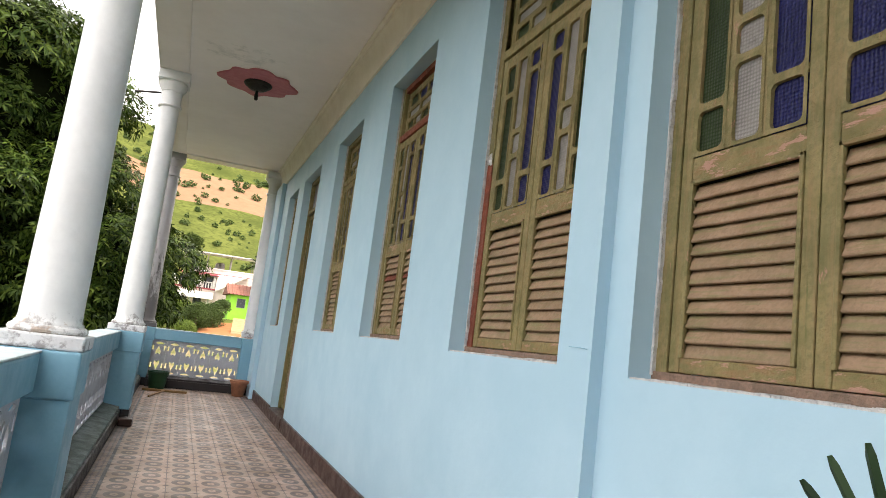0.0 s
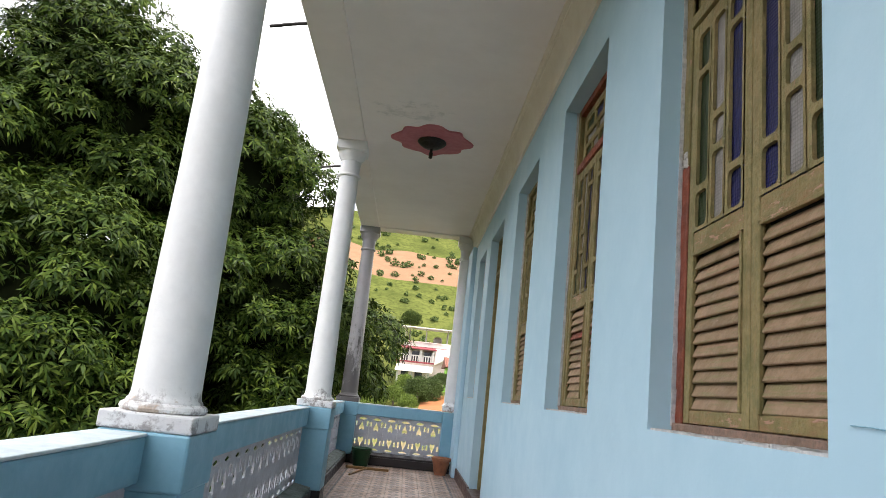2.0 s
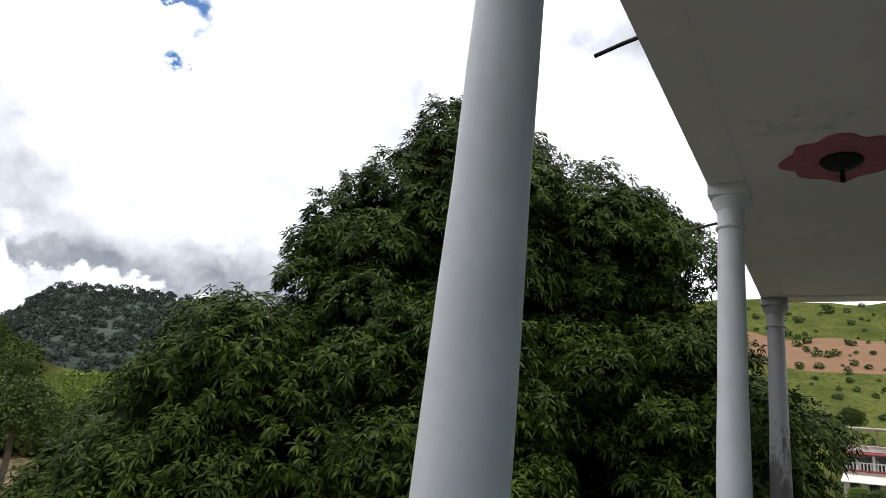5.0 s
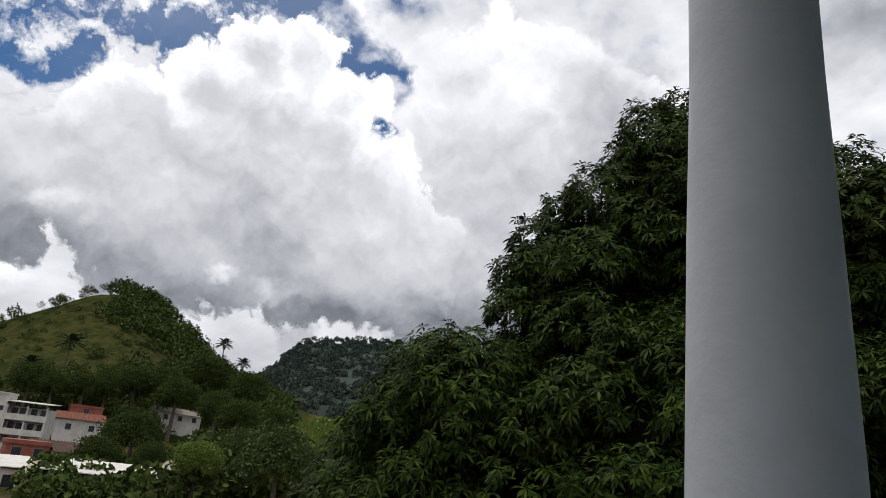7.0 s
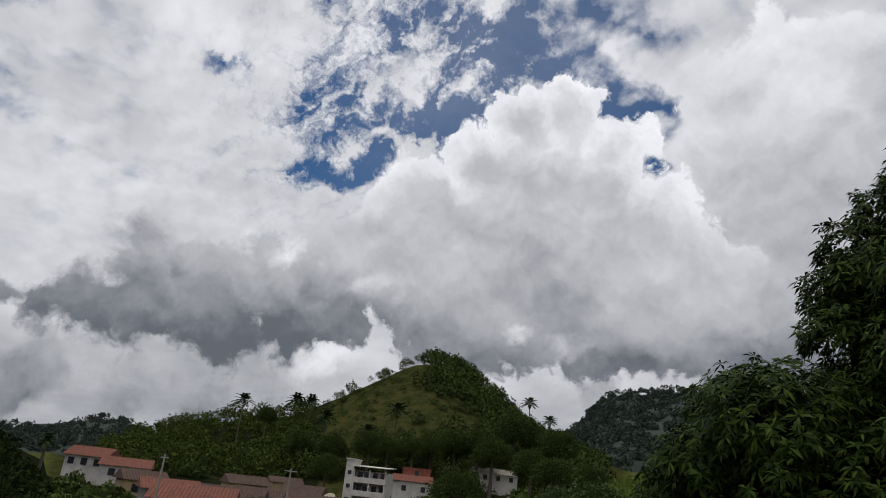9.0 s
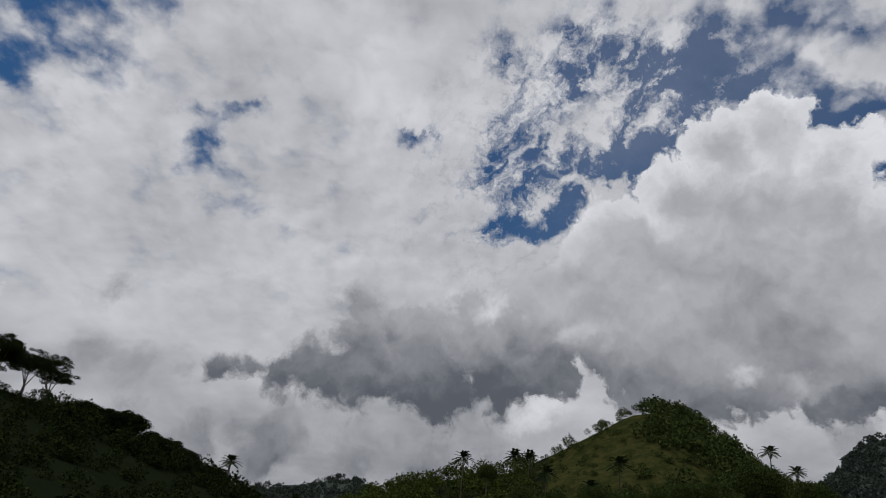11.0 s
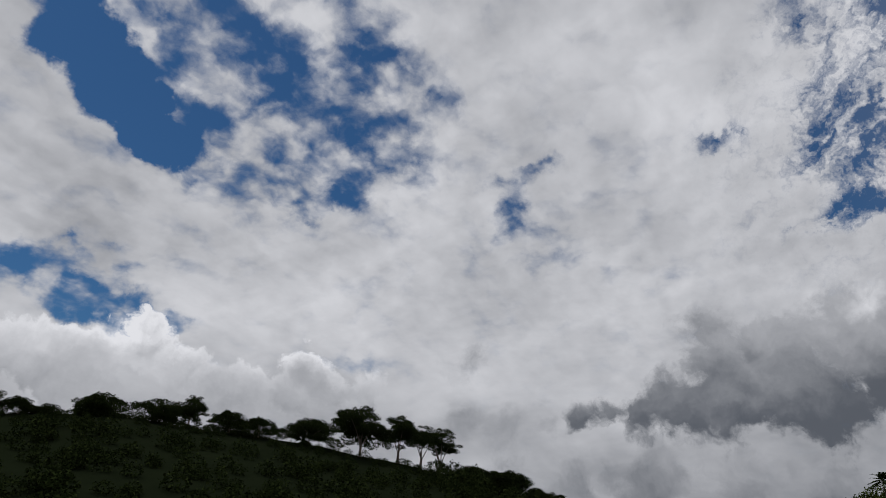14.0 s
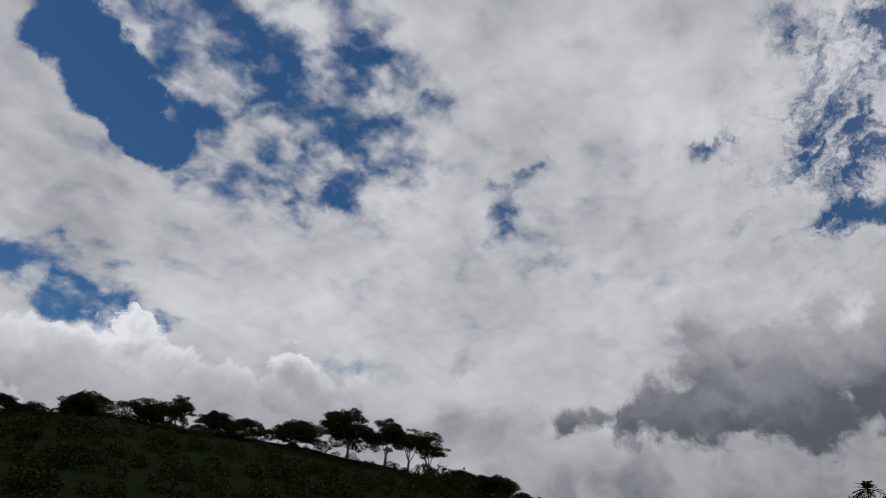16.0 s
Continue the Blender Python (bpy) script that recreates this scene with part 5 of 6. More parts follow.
CLUMPS = [clump(230, 0.125, f) for f in (0.7, 0.85, 1.0, 0.75)]
COARSE = [clump(110, 0.27, f) for f in (0.7, 0.85, 1.0, 0.75)]
MIDS = [clump(165, 0.16, f) for f in (0.7, 0.85, 1.0, 0.75)]
TUFTS = [clump(55, 0.34, f) for f in (0.7, 0.85, 1.0, 0.75)]
CROWNS = [clump(420, 0.15, f) for f in (0.7, 0.85, 1.0, 0.75)]


def scattered(name, places, sizes, material, label, kind=None):
    """Many small crowns in one mesh."""
    out = []
    for p, s in zip(places, sizes):
        c = (kind or CLUMPS)[rng.integers(4)]
        a = rng.uniform(0, 6.3)
        m = np.array([[math.cos(a), -math.sin(a), 0], [math.sin(a), math.cos(a), 0], [0, 0, 1]])
        out.append((c @ m.T) * s + np.asarray(p) + [0, 0, s * 0.55])
    v = np.concatenate(out).reshape(-1, 3)
    ob = sheet(name, v, np.arange(len(v)).reshape(-1, 4), material)
    return tagged(ob, label, "vegetation", kind="stuff")


WOODS = leafy("wood_leaf", (0.034, 0.054, 0.016), (0.014, 0.024, 0.009), 0.85, 0.4, 0.1)
FRESH = leafy("fresh_leaf", (0.115, 0.165, 0.03), (0.055, 0.085, 0.018), 0.6, 0.4, 0.2)
# darker copy of the wood leaf, with the near hill's cloud shade in it
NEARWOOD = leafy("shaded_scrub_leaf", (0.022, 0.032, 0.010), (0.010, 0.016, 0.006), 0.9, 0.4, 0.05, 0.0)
HILLWOOD = leafy("hill_wood_leaf", (0.05, 0.072, 0.020), (0.022, 0.034, 0.011), 0.85, 0.45, 0.1, 0.02)
COFFEE = leafy("bush_leaf", (0.06, 0.092, 0.024), (0.03, 0.05, 0.015), 0.6, 0.4, 0.1)


def strewn(count, az, r, size, keep=None):
    places, sizes = [], []
    while len(places) < count:
        a, q = rng.uniform(*az), rng.uniform(*r)
        if keep is None or keep(a, q):
            places.append(spot(a, q))
            sizes.append(rng.uniform(*size))
    return places, sizes


scattered("terrace_bushes", *strewn(110, (-14, 12), (190, 232), (0.4, 1.4)), COFFEE, "dark green bushes dotted over bare orange terraces", COARSE)
scattered("slope_bushes", *strewn(210, (-14, 14), (115, 186), (0.1, 0.9)), COFFEE, "scattered green bushes on the grassy slope", COARSE)
scattered("crest_bushes", *strewn(60, (-12, 14), (236, 264), (0.6, 1.4)), COFFEE, "low shrubs along the top of the green hill", COARSE)
scattered("hill_woods", *strewn(560, (62, 82), (205, 338), (1.8, 4.4), lambda a, q: a < 68.5 + (q - 200) * 0.062 + rng.normal(0, 1.8) + 1.2 * math.sin(q * 0.09)), HILLWOOD, "dense dark woods over the steep side of the cone-shaped hill", MIDS)
RIDGE_LEAF = leafy("ridge_leaf", (0.055, 0.075, 0.018), (0.028, 0.04, 0.011), 0.85, 0.4, 0.1, 0.0)
scattered("ridge_woods", *strewn(130, (86, 101), (190, 335), (2.6, 5.6)), RIDGE_LEAF, "rounded yellow-green trees along the low ridge", [clump(360, 0.10, f) for f in (0.6, 0.7, 0.8, 0.65)])
scattered("hill_foot_trees", *strewn(230, (62, 98), (188, 240), (1.2, 3.4), lambda a, q: q < 196 + 44 * rng.random() ** 1.6), HILLWOOD, "trees at the foot of the cone-shaped hill")
scattered("valley_trees", *strewn(60, (56, 70), (62, 120), (1.5, 3.0), lambda a, q: float(ground_z(q, a)) + 3.5 < 1.3 + q * math.tan(radians(0.6))), HILLWOOD, "round green trees in the valley", CROWNS)
scattered("bank_shrubs", *strewn(260, (46, 68), (84, 124), (0.7, 1.5)), FRESH, "bright yellow-green shrubs on the bank behind the tree", COARSE)
# far forest leaf with the haze of distance mixed into its colour
MESA_LEAF = leafy("hazed_forest_leaf", (0.050, 0.065, 0.054), (0.034, 0.046, 0.041), 0.9, 0.18, 0.1, 0.0)
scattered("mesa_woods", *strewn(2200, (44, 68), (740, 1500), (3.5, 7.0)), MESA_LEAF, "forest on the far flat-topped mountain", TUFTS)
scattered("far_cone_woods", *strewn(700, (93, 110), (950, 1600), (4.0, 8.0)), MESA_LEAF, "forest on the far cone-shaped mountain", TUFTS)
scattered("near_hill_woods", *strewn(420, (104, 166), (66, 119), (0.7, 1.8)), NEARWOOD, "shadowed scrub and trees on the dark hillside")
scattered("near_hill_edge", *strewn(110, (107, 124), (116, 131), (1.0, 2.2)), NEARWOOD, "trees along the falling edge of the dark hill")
scattered("town_trees", *strewn(150, (66, 104), (60, 185), (0.9, 2.5), lambda a, q: (a < 79 or q > 150 or a > 99) and float(ground_z(q, a)) + 4.2 < 1.3 + q * math.tan(radians(-0.7))), HILLWOOD, "small green trees among the houses of the town", CROWNS)
scattered("hilltop_trees", *strewn(52, (71, 84), (306, 334), (0.8, 3.2)), HILLWOOD, "trees round the top of the cone-shaped hill")
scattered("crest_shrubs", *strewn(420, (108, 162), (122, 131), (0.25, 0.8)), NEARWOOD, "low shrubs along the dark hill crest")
scattered("slope_trees", *strewn(260, (71, 92), (212, 328), (0.4, 1.8)), HILLWOOD, "single small trees on the dry grassy slope")
FINE = [clump(1100, 0.055, f) for f in (0.7, 0.85, 1.0, 0.75)]
scattered("house_bushes", *strewn(16, (1.2, 3.6), (76, 90), (0.8, 1.7)), FRESH, "yellow-green bushes below the houses", FINE)
scattered("garden_shrubs", *strewn(34, (-2.9, 0.4), (78, 92), (0.4, 1.5)), COFFEE, "dark green shrubs beside the bare orange bank", FINE)


SPRIGS = [clump(260, 0.13, f) for f in (0.55, 0.65, 0.75, 0.6)]


def hill_tree(az, top_el, half_deg, dense, label, airy=0.0):
    """A crest tree: a forked trunk under a wide crown of separate flat tufts with gaps between them."""
    r = 129
    p = spot(az, r)
    ob = base("hill_tree", *p)
    tagged(ob, label, "tree", group="trees on the crest")
    height = EYE[2] + r * math.tan(radians(top_el)) - p.z
    reach = 1.18 * r * math.tan(radians(half_deg))
    fork = height * 0.24
    bm = tube(bmesh.new(), [(0, 0, -0.6), (0.05, 0.06, fork * 0.6), (0.0, 0.05, fork)], 0.10 + height * 0.022, 8, 0.07 + height * 0.012)
    out = []
    heads_ = 5 if half_deg > 1.4 else 4
    turn = rng.uniform(0, 6.3)
    for n in range(heads_):
        a = turn + 2 * math.pi * n / heads_ + rng.uniform(-0.5, 0.5)
        off = reach * (rng.uniform(0.42, 0.68) if n else 0.1)
        top = height * (rng.uniform(0.70, 0.93) if n else 0.99)
        size = reach * rng.uniform(0.44, 0.60)
        middle = Vector((off * math.cos(a), off * math.sin(a), top - size * 0.55))
        st = Vector((0, 0.05, fork * rng.uniform(0.75, 1.0)))
        tube(bm, [st, st.lerp(middle, 0.5) + Vector((0, 0, 0.05 * height)), middle], 0.05 + height * 0.007, 5, 0.03)
        count = int(21 * dense) + 5
        for k in range(count):
            q, b_ = math.sqrt((k + 0.5) / count), 2.4 * k + rng.uniform(-0.5, 0.5)
            hang = size * (0.5 - 0.5 * q * q - (1.15 - 0.5 * airy) * rng.uniform(0, 1) ** 1.4)
            tip = middle + Vector((size * q * math.cos(b_), size * q * math.sin(b_), hang))
            out.append(SPRIGS[rng.integers(4)] * np.array([1, 1, 0.85]) * size * rng.uniform(0.26, 0.46) + np.array(tip))
    part("trunk", bm, BARK, ob)
    v = np.concatenate(out).reshape(-1, 3)
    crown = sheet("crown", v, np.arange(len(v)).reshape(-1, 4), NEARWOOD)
    crown.parent = ob


for az, top_el, half_deg, dense in ((157.3, 8.2, 1.3, 1.0), (155.3, 8.0, 0.9, 1.0), (153.6, 7.7, 1.0, 0.9), (150.3, 8.9, 1.6, 1.1), (145.9, 9.1, 1.6, 1.0), (143.8, 9.6, 1.3, 1.1), (140.7, 8.8, 1.55, 0.7), (138.4, 8.5, 1.35, 0.9), (134.4, 8.8, 1.5, 1.1)):
    hill_tree(az, top_el, half_deg, dense, "dark wide-crowned tree standing on the hill crest")
for az, top_el, half_deg, dense in ((130.2, 9.9, 2.1, 0.8), (127.1, 9.4, 1.5, 0.9), (125.2, 8.9, 1.3, 0.4), (123.6, 8.6, 1.5, 0.6)):
    hill_tree(az, top_el, half_deg, dense, "tall airy tree with thin stems on the hill crest", 0.6)
for az, top_el, half_deg, dense in ((120.7, 5.8, 1.7, 1.0), (117.7, 5.6, 1.6, 1.2), (115.6, 4.3, 1.4, 1.1), (113.6, 3.6, 1.4, 1.0), (111.6, 2.6, 1.2, 1.0)):
    hill_tree(az, top_el, half_deg, dense, "low round tree on the falling end of the crest")


VALLEY_LEAF = leafy("valley_leaf", (0.052, 0.082, 0.020), (0.020, 0.034, 0.010), 0.5, 0.5, 0.12, 0.12)
DENSE = [clump(520, 0.10, f) for f in (0.75, 0.85, 0.95, 0.8)]


def broad_tree(az, r, el, radius_deg, material, label):
    """A round valley tree: trunk, and a crown of lumps that shade one another."""
    p = spot(az, r)
    ob = base("broad_tree", *p)
    tagged(ob, label, "tree", group="valley trees")
    big = r * math.tan(radians(radius_deg))
    mid_z = EYE[2] + r * math.tan(radians(el)) - p.z
    bm = tube(bmesh.new(), [(0, 0, -0.6), (0.1, 0.1, max(mid_z, 1.0) * 0.5), (0, 0, max(mid_z, 1.2))], 0.10 * big, 8, 0.04 * big)
    out = []
    for k in range(26):
        u = Vector((math.cos(2.4 * k), math.sin(2.4 * k), 0)) * math.sqrt(max(0.0, 1 - (1 - 1.5 * (k + 0.5) / 26) ** 2)) + Vector((0, 0, 1 - 1.5 * (k + 0.5) / 26))
        c = u * big * rng.uniform(0.56, 0.76) * (0.95 if u.z > 0 else 1.05)
        out.append(DENSE[k % 4] * big * rng.uniform(0.26, 0.42) + np.array((c.x, c.y, c.z * 0.88 + mid_z)))
    part("trunk", bm, BARK, ob)
    v = np.concatenate(out).reshape(-1, 3)
    crown = sheet("crown", v, np.arange(len(v)).reshape(-1, 4), material)
    crown.parent = ob


for az, r, el, size in ((73.5, 95, 0.3, 2.3), (75.6, 86, -1.5, 1.7), (72.1, 83, -1.4, 1.4), (84.2, 150, 0.9, 1.5), (66.2, 130, 2.3, 1.8), (67.9, 140, 2.8, 1.7), (63.1, 118, 2.2, 1.6), (89.0, 100, -3.0, 1.6)):
    broad_tree(az, r, el, size, HILLWOOD, "dark green round-crowned tree between the houses")
for az, r, el, size in ((62.8, 45, -0.8, 3.4), (57.5, 52, -1.2, 2.8), (65.5, 70, 0.0, 1.8)):
    broad_tree(az, r, el, size, VALLEY_LEAF, "bright green bushy tree in the valley garden")
broad_tree(68.7, 60, -1.4, 2.1, FRESH, "yellow-green spreading tree beside the metal-roofed house")
for az, r, el, size in ((81.0, 186, 3.1, 1.6), (79.5, 183, 2.9, 1.3), (77.5, 184, 3.1, 1.4), (76.0, 188, 3.3, 1.5), (74.1, 190, 3.9, 1.7), (72.2, 190, 4.3, 1.6), (71.0, 184, 3.4, 1.8), (69.3, 200, 5.1, 2.2), (65.8, 190, 4.5, 1.8), (84.0, 190, 2.6, 1.4), (86.5, 200, 2.6, 1.3), (89.5, 240, 4.4, 0.9)):
    broad_tree(az, r, el, size, HILLWOOD, "dense dark tree at the foot of the hill")

# tall yellow-green grass on the bank behind the mango tree
blades = []
for k in range(5200):
    az, r = rng.uniform(54.5, 62.5), rng.uniform(92, 124)
    p = np.array(spot(az, r))
    h, a = rng.uniform(0.9, 2.2), rng.uniform(0, 6.3)
    across = np.array([math.cos(a), math.sin(a), 0]) * 0.05
    lean = np.array([rng.normal(0, 0.3), rng.normal(0, 0.3), 0])
    blades.append([p - across, p + across, p + lean * 0.35 + across * 0.8 + [0, 0, h * 0.6], p + lean + [0, 0, h]])
v = np.array(blades).reshape(-1, 3)
tagged(sheet("tall_grass", v, np.arange(len(v)).reshape(-1, 4), FRESH), "tall yellow-green grass on the bank", "grass", kind="stuff")


def palm_tree(az, r, height, reach, label="tall slender palm tree with a feathery crown"):
    p = spot(az, r)
    ob = base("palm_tree", *p)
    tagged(ob, label, "palm tree", group="palms on the hills")
    part("trunk", tube(bmesh.new(), [(0, 0, -1), (0.15, 0, height * 0.5), (0, 0, height)], 0.26, 8, 0.16), BARK, ob)
    bm = bmesh.new()
    for k in range(22):
        frond(bm, (0, 0, height), 2.4 * k, radians(66 - 7.5 * (k % 11)), reach * rng.uniform(0.85, 1.1), 13, reach * 0.045, 0.42)
    part("crown", bm, WOODS, ob)


for az, r, h, reach in ((91.5, 250, 15.5, 4.6), (68.2, 322, 11, 5.2), (66.5, 318, 8.5, 4.8), (79.1, 226, 8, 4.8), (84.8, 240, 8, 4.8), (86.2, 280, 8.5, 5.6), (87.4, 290, 8.5, 5.6), (81.3, 215, 6, 4.6), (109.8, 124, 4.6, 2.2), (74.0, 195, 6, 4.6), (104.4, 110, 4.5, 1.8)):
    palm_tree(az, r, h, reach)


# ---- houses ----
STUCCO = {"white": paint("white_stucco", (0.50, 0.48, 0.45), 0.8, shade=(0.30, 0.28, 0.255), grain=(0.6, 0.35), bump=0.1),
          "pink": paint("cream_pink_stucco", (0.68, 0.57, 0.53), 0.8, shade=(0.52, 0.42, 0.38), grain=(0.6, 0.35), bump=0.1),
          "green": paint("lime_stucco", (0.22, 0.50, 0.04), 0.8, shade=(0.16, 0.38, 0.03), grain=(0.6, 0.3), bump=0.1),
          "ochre": paint("ochre_stucco", (0.40, 0.30, 0.17), 0.85, shade=(0.28, 0.2, 0.12), grain=(0.6, 0.35), bump=0.1),
          "grey": paint("bare_render", (0.28, 0.26, 0.24), 0.9, shade=(0.18, 0.17, 0.16), grain=(0.6, 0.35), bump=0.1)}
ROOFTILE = paint("clay_roof_tile", (0.19, 0.062, 0.037), 0.85, shade=(0.10, 0.042, 0.03), grain=(1.2, 0.4), fine=(6, 0.3), bump=0.0)
TINROOF = paint("pale_metal_roof", (0.62, 0.60, 0.55), 0.5, shade=(0.45, 0.42, 0.38), grain=(0.8, 0.35), bump=0.0)
DARKWIN = paint("dark_window_glass", (0.03, 0.033, 0.04), 0.2, grain=(2, 0.2), bump=0.0)


def house(name, az, r, width, depth, storeys, wall_key, roof_kind, label, turn=0.0, z=None, windows=3, storey=2.8, roof=None, trim=None, drop=0.0):
    """A small house: walls, roof and a grid of windows on the side that faces the veranda."""
    p = spot(az, r)
    zb = (p.z if z is None else z) - drop
    ob = base(name, p.x, p.y, zb, az + 180 + turn)
    tagged(ob, label, "house")
    h = storeys * storey
    w, d = width / 2, depth / 2
    part("wall", box(bmesh.new(), -w, w, -d, d, -6.0, h), STUCCO[wall_key], ob)
    front = d
    for s in range(storeys):
        for k in range(windows):
            u = -w + width * (k + 0.5) / windows
            win = base("window", u, front, s * storey + 1.0)
            win.parent = ob
            part("frame", box(bmesh.new(), -0.58, 0.58, -0.03, 0.05, -0.05, 1.22), STUCCO["grey"], win)
            part("pane", box(bmesh.new(), -0.54, 0.54, 0.0, 0.07, 0.0, 1.2), DARKWIN, win)
        if trim:
            part("band", box(bmesh.new(), -w - 0.15, w + 0.15, -d, d + 0.25, s * storey + storey - 0.18, s * storey + storey), trim, ob)
    mat = roof or (ROOFTILE if roof_kind == "gable" else TINROOF)
    bm = bmesh.new()
    if roof_kind == "gable":
        e = 0.5
        rise = depth * 0.22
        a = [bm.verts.new(c) for c in ((-w - e, -d - e, h), (w + e, -d - e, h), (w + e, d + e, h), (-w - e, d + e, h), (-w - e, 0, h + rise), (w + e, 0, h + rise))]
        for q in ((0, 1, 5, 4), (2, 3, 4, 5), (0, 4, 3), (1, 2, 5), (0, 3, 2, 1)):
            bm.faces.new([a[n] for n in q])
        part("roof", bm, mat, ob)
        for k in range(int((width + 1) / 0.5)):
            u = -w - e + 0.25 + k * 0.5
            for sg in (-1, 1):
                part("roof_rib", tube(bmesh.new(), [(u, sg * (d + e), h + 0.02), (u, 0, h + rise + 0.02)], 0.09, 5), mat, ob) if width < 16 else None
    elif roof_kind == "shed":
        a = [bm.verts.new(c) for c in ((-w - 0.5, -d - 0.5, h + 1.0), (w + 0.5, -d - 0.5, h + 1.0), (w + 0.5, d + 0.5, h + 0.2), (-w - 0.5, d + 0.5, h + 0.2), (-w - 0.5, -d - 0.5, h + 0.92), (w + 0.5, -d - 0.5, h + 0.92), (w + 0.5, d + 0.5, h + 0.12), (-w - 0.5, d + 0.5, h + 0.12))]
        for q in ((0, 1, 2, 3), (7, 6, 5, 4), (0, 4, 5, 1), (1, 5, 6, 2), (2, 6, 7, 3), (3, 7, 4, 0)):
            bm.faces.new([a[n] for n in q])
        part("roof", bm, mat, ob)
    else:
        part("parapet", box(bmesh.new(), -w - 0.1, w + 0.1, -d - 0.1, d + 0.1, h, h + 0.5), STUCCO[wall_key], ob)
    return ob

OLDTILE = paint("old_roof_tile", (0.085, 0.046, 0.034), 0.9, shade=(0.05, 0.033, 0.027), grain=(1.0, 0.4), fine=(6, 0.3), bump=0.0)
STUCCO["brick"] = paint("red_brick_paint", (0.25, 0.075, 0.05), 0.85, shade=(0.16, 0.05, 0.04), grain=(0.8, 0.35), bump=0.1)
# the pink and white house below the hill
MAROON = paint("maroon_trim", (0.20, 0.03, 0.04), 0.6, grain=(1, 0.3), bump=0.0)
p = spot(-1.9, 112)
villa = base("terrace_house", p.x, p.y, 2.2, 178.1)
tagged(villa, "white two-storey house with maroon trim and a roof terrace canopy", "house")
CREAMWALL = STUCCO["pink"]
part("lower_wall", box(bmesh.new(), -7.0, 4.6, -6, 4.3, -6, 3.55), CREAMWALL, villa)
part("upper_wall", box(bmesh.new(), -7.0, 4.1, -6, 2.6, 3.55, 7.0), STUCCO["white"], villa)
part("wing_wall", box(bmesh.new(), -7.0, -1.2, 2.6, 4.3, 3.55, 6.1), CREAMWALL, villa)
part("cornice", box(bmesh.new(), -7.1, 4.2, -6.1, 2.75, 6.1, 6.28), MAROON, villa)
part("coping", box(bmesh.new(), -7.1, 4.2, -6.1, 2.72, 7.0, 7.12), CREAMWALL, villa)
part("balcony_floor", box(bmesh.new(), -1.2, 5.15, 2.6, 4.7, 3.56, 3.78), MAROON, villa)
part("balcony_rail", box(bmesh.new(), -1.2, 5.1, 4.45, 4.6, 4.62, 4.78), STUCCO["white"], villa)
for k in range(16):
    part("baluster", box(bmesh.new(), -1.0 + 0.4 * k, -0.86 + 0.4 * k, 4.47, 4.58, 3.78, 4.62), STUCCO["white"], villa)
for u in (-0.9, 1.1, 3.0, 4.95):
    part("balcony_post", box(bmesh.new(), u - 0.15, u + 0.15, 4.35, 4.62, 3.78, 5.7), STUCCO["white"], villa)
bm = box(bmesh.new(), -1.4, 5.4, 2.6, 5.1, 5.72, 5.84)
for v in bm.verts:
    v.co.z += (5.1 - v.co.y) * 0.14
part("balcony_roof", bm, MAROON, villa)
for u in (0.0, 2.0, 3.6):
    part("balcony_door", box(bmesh.new(), u - 0.6, u + 0.6, 2.55, 2.66, 3.8, 5.5), DARKWIN, villa)
part("wing_window", box(bmesh.new(), -3.2, -2.2, 4.25, 4.36, 4.3, 5.4), STUCCO["white"], villa)
for u in (-6.6, -3.0, 0.6, 4.0):
    for v_ in (-4.6, 2.2):
        part("canopy_post", box(bmesh.new(), u - 0.08, u + 0.08, v_ - 0.08, v_ + 0.08, 7.1, 9.35), STUCCO["grey"], villa)
bm = box(bmesh.new(), -7.2, 4.8, -5.2, 3.2, 9.3, 9.46)
for v in bm.verts:
    v.co.z += (3.2 - v.co.y) * 0.05
part("canopy", bm, TINROOF, villa)
part("water_tank", lathe(bmesh.new(), [(0.7, 7.12), (0.75, 7.3), (0.75, 8.2), (0.5, 8.45), (0.1, 8.5)], -1.4, -2.0, steps=20), STUCCO["grey"], villa, smooth=True)
bm = box(bmesh.new(), -1.0, 4.8, 4.3, 8.0, 3.1, 3.2)
for v in bm.verts:
    v.co.z -= (v.co.y - 4.3) * 0.3
part("awning", bm, TINROOF, villa, "white sheet awning")
bm = box(bmesh.new(), -5.9, -1.2, 4.35, 5.9, 3.4, 3.56)
for v in bm.verts:
    v.co.z += max(0.0, -(v.co.x + 1.2)) * 0.62
part("stair_roof", bm, TINROOF, villa)
for u in (4.4, 2.2, -0.4):
    part("porch_post", box(bmesh.new(), u - 0.12, u + 0.12, 7.3, 7.55, -4, 2.2), STUCCO["white"], villa)
for u in (3.4, 1.2):
    part("porch_window", box(bmesh.new(), u - 0.6, u + 0.6, 4.25, 4.36, 1.0, 2.4), DARKWIN, villa)
for az, r, el, size, leaf_, look_ in ((0.5, 77, -0.5, 1.1, FRESH, "yellow-green"), (-0.9, 72, -1.0, 0.9, FRESH, "pale yellow-green"), (-1.5, 78, 0.2, 1.3, VALLEY_LEAF, "dark green"), (-2.7, 82, 0.5, 1.1, VALLEY_LEAF, "leafy green"), (-3.4, 84, 1.1, 0.8, VALLEY_LEAF, "round green"), (2.0, 80, -0.4, 1.2, FRESH, "light green"), (-0.4, 84, 0.6, 0.9, FRESH, "bright green")):
    broad_tree(az, r, el, size, leaf_, look_ + " bush below the terrace house")
broad_tree(-0.1, 121, 6.0, 1.0, HILLWOOD, "dark round tree behind the roof terrace")
palm_tree(-5.9, 95, 8.6, 2.6, "palm tree beside the green cottage")
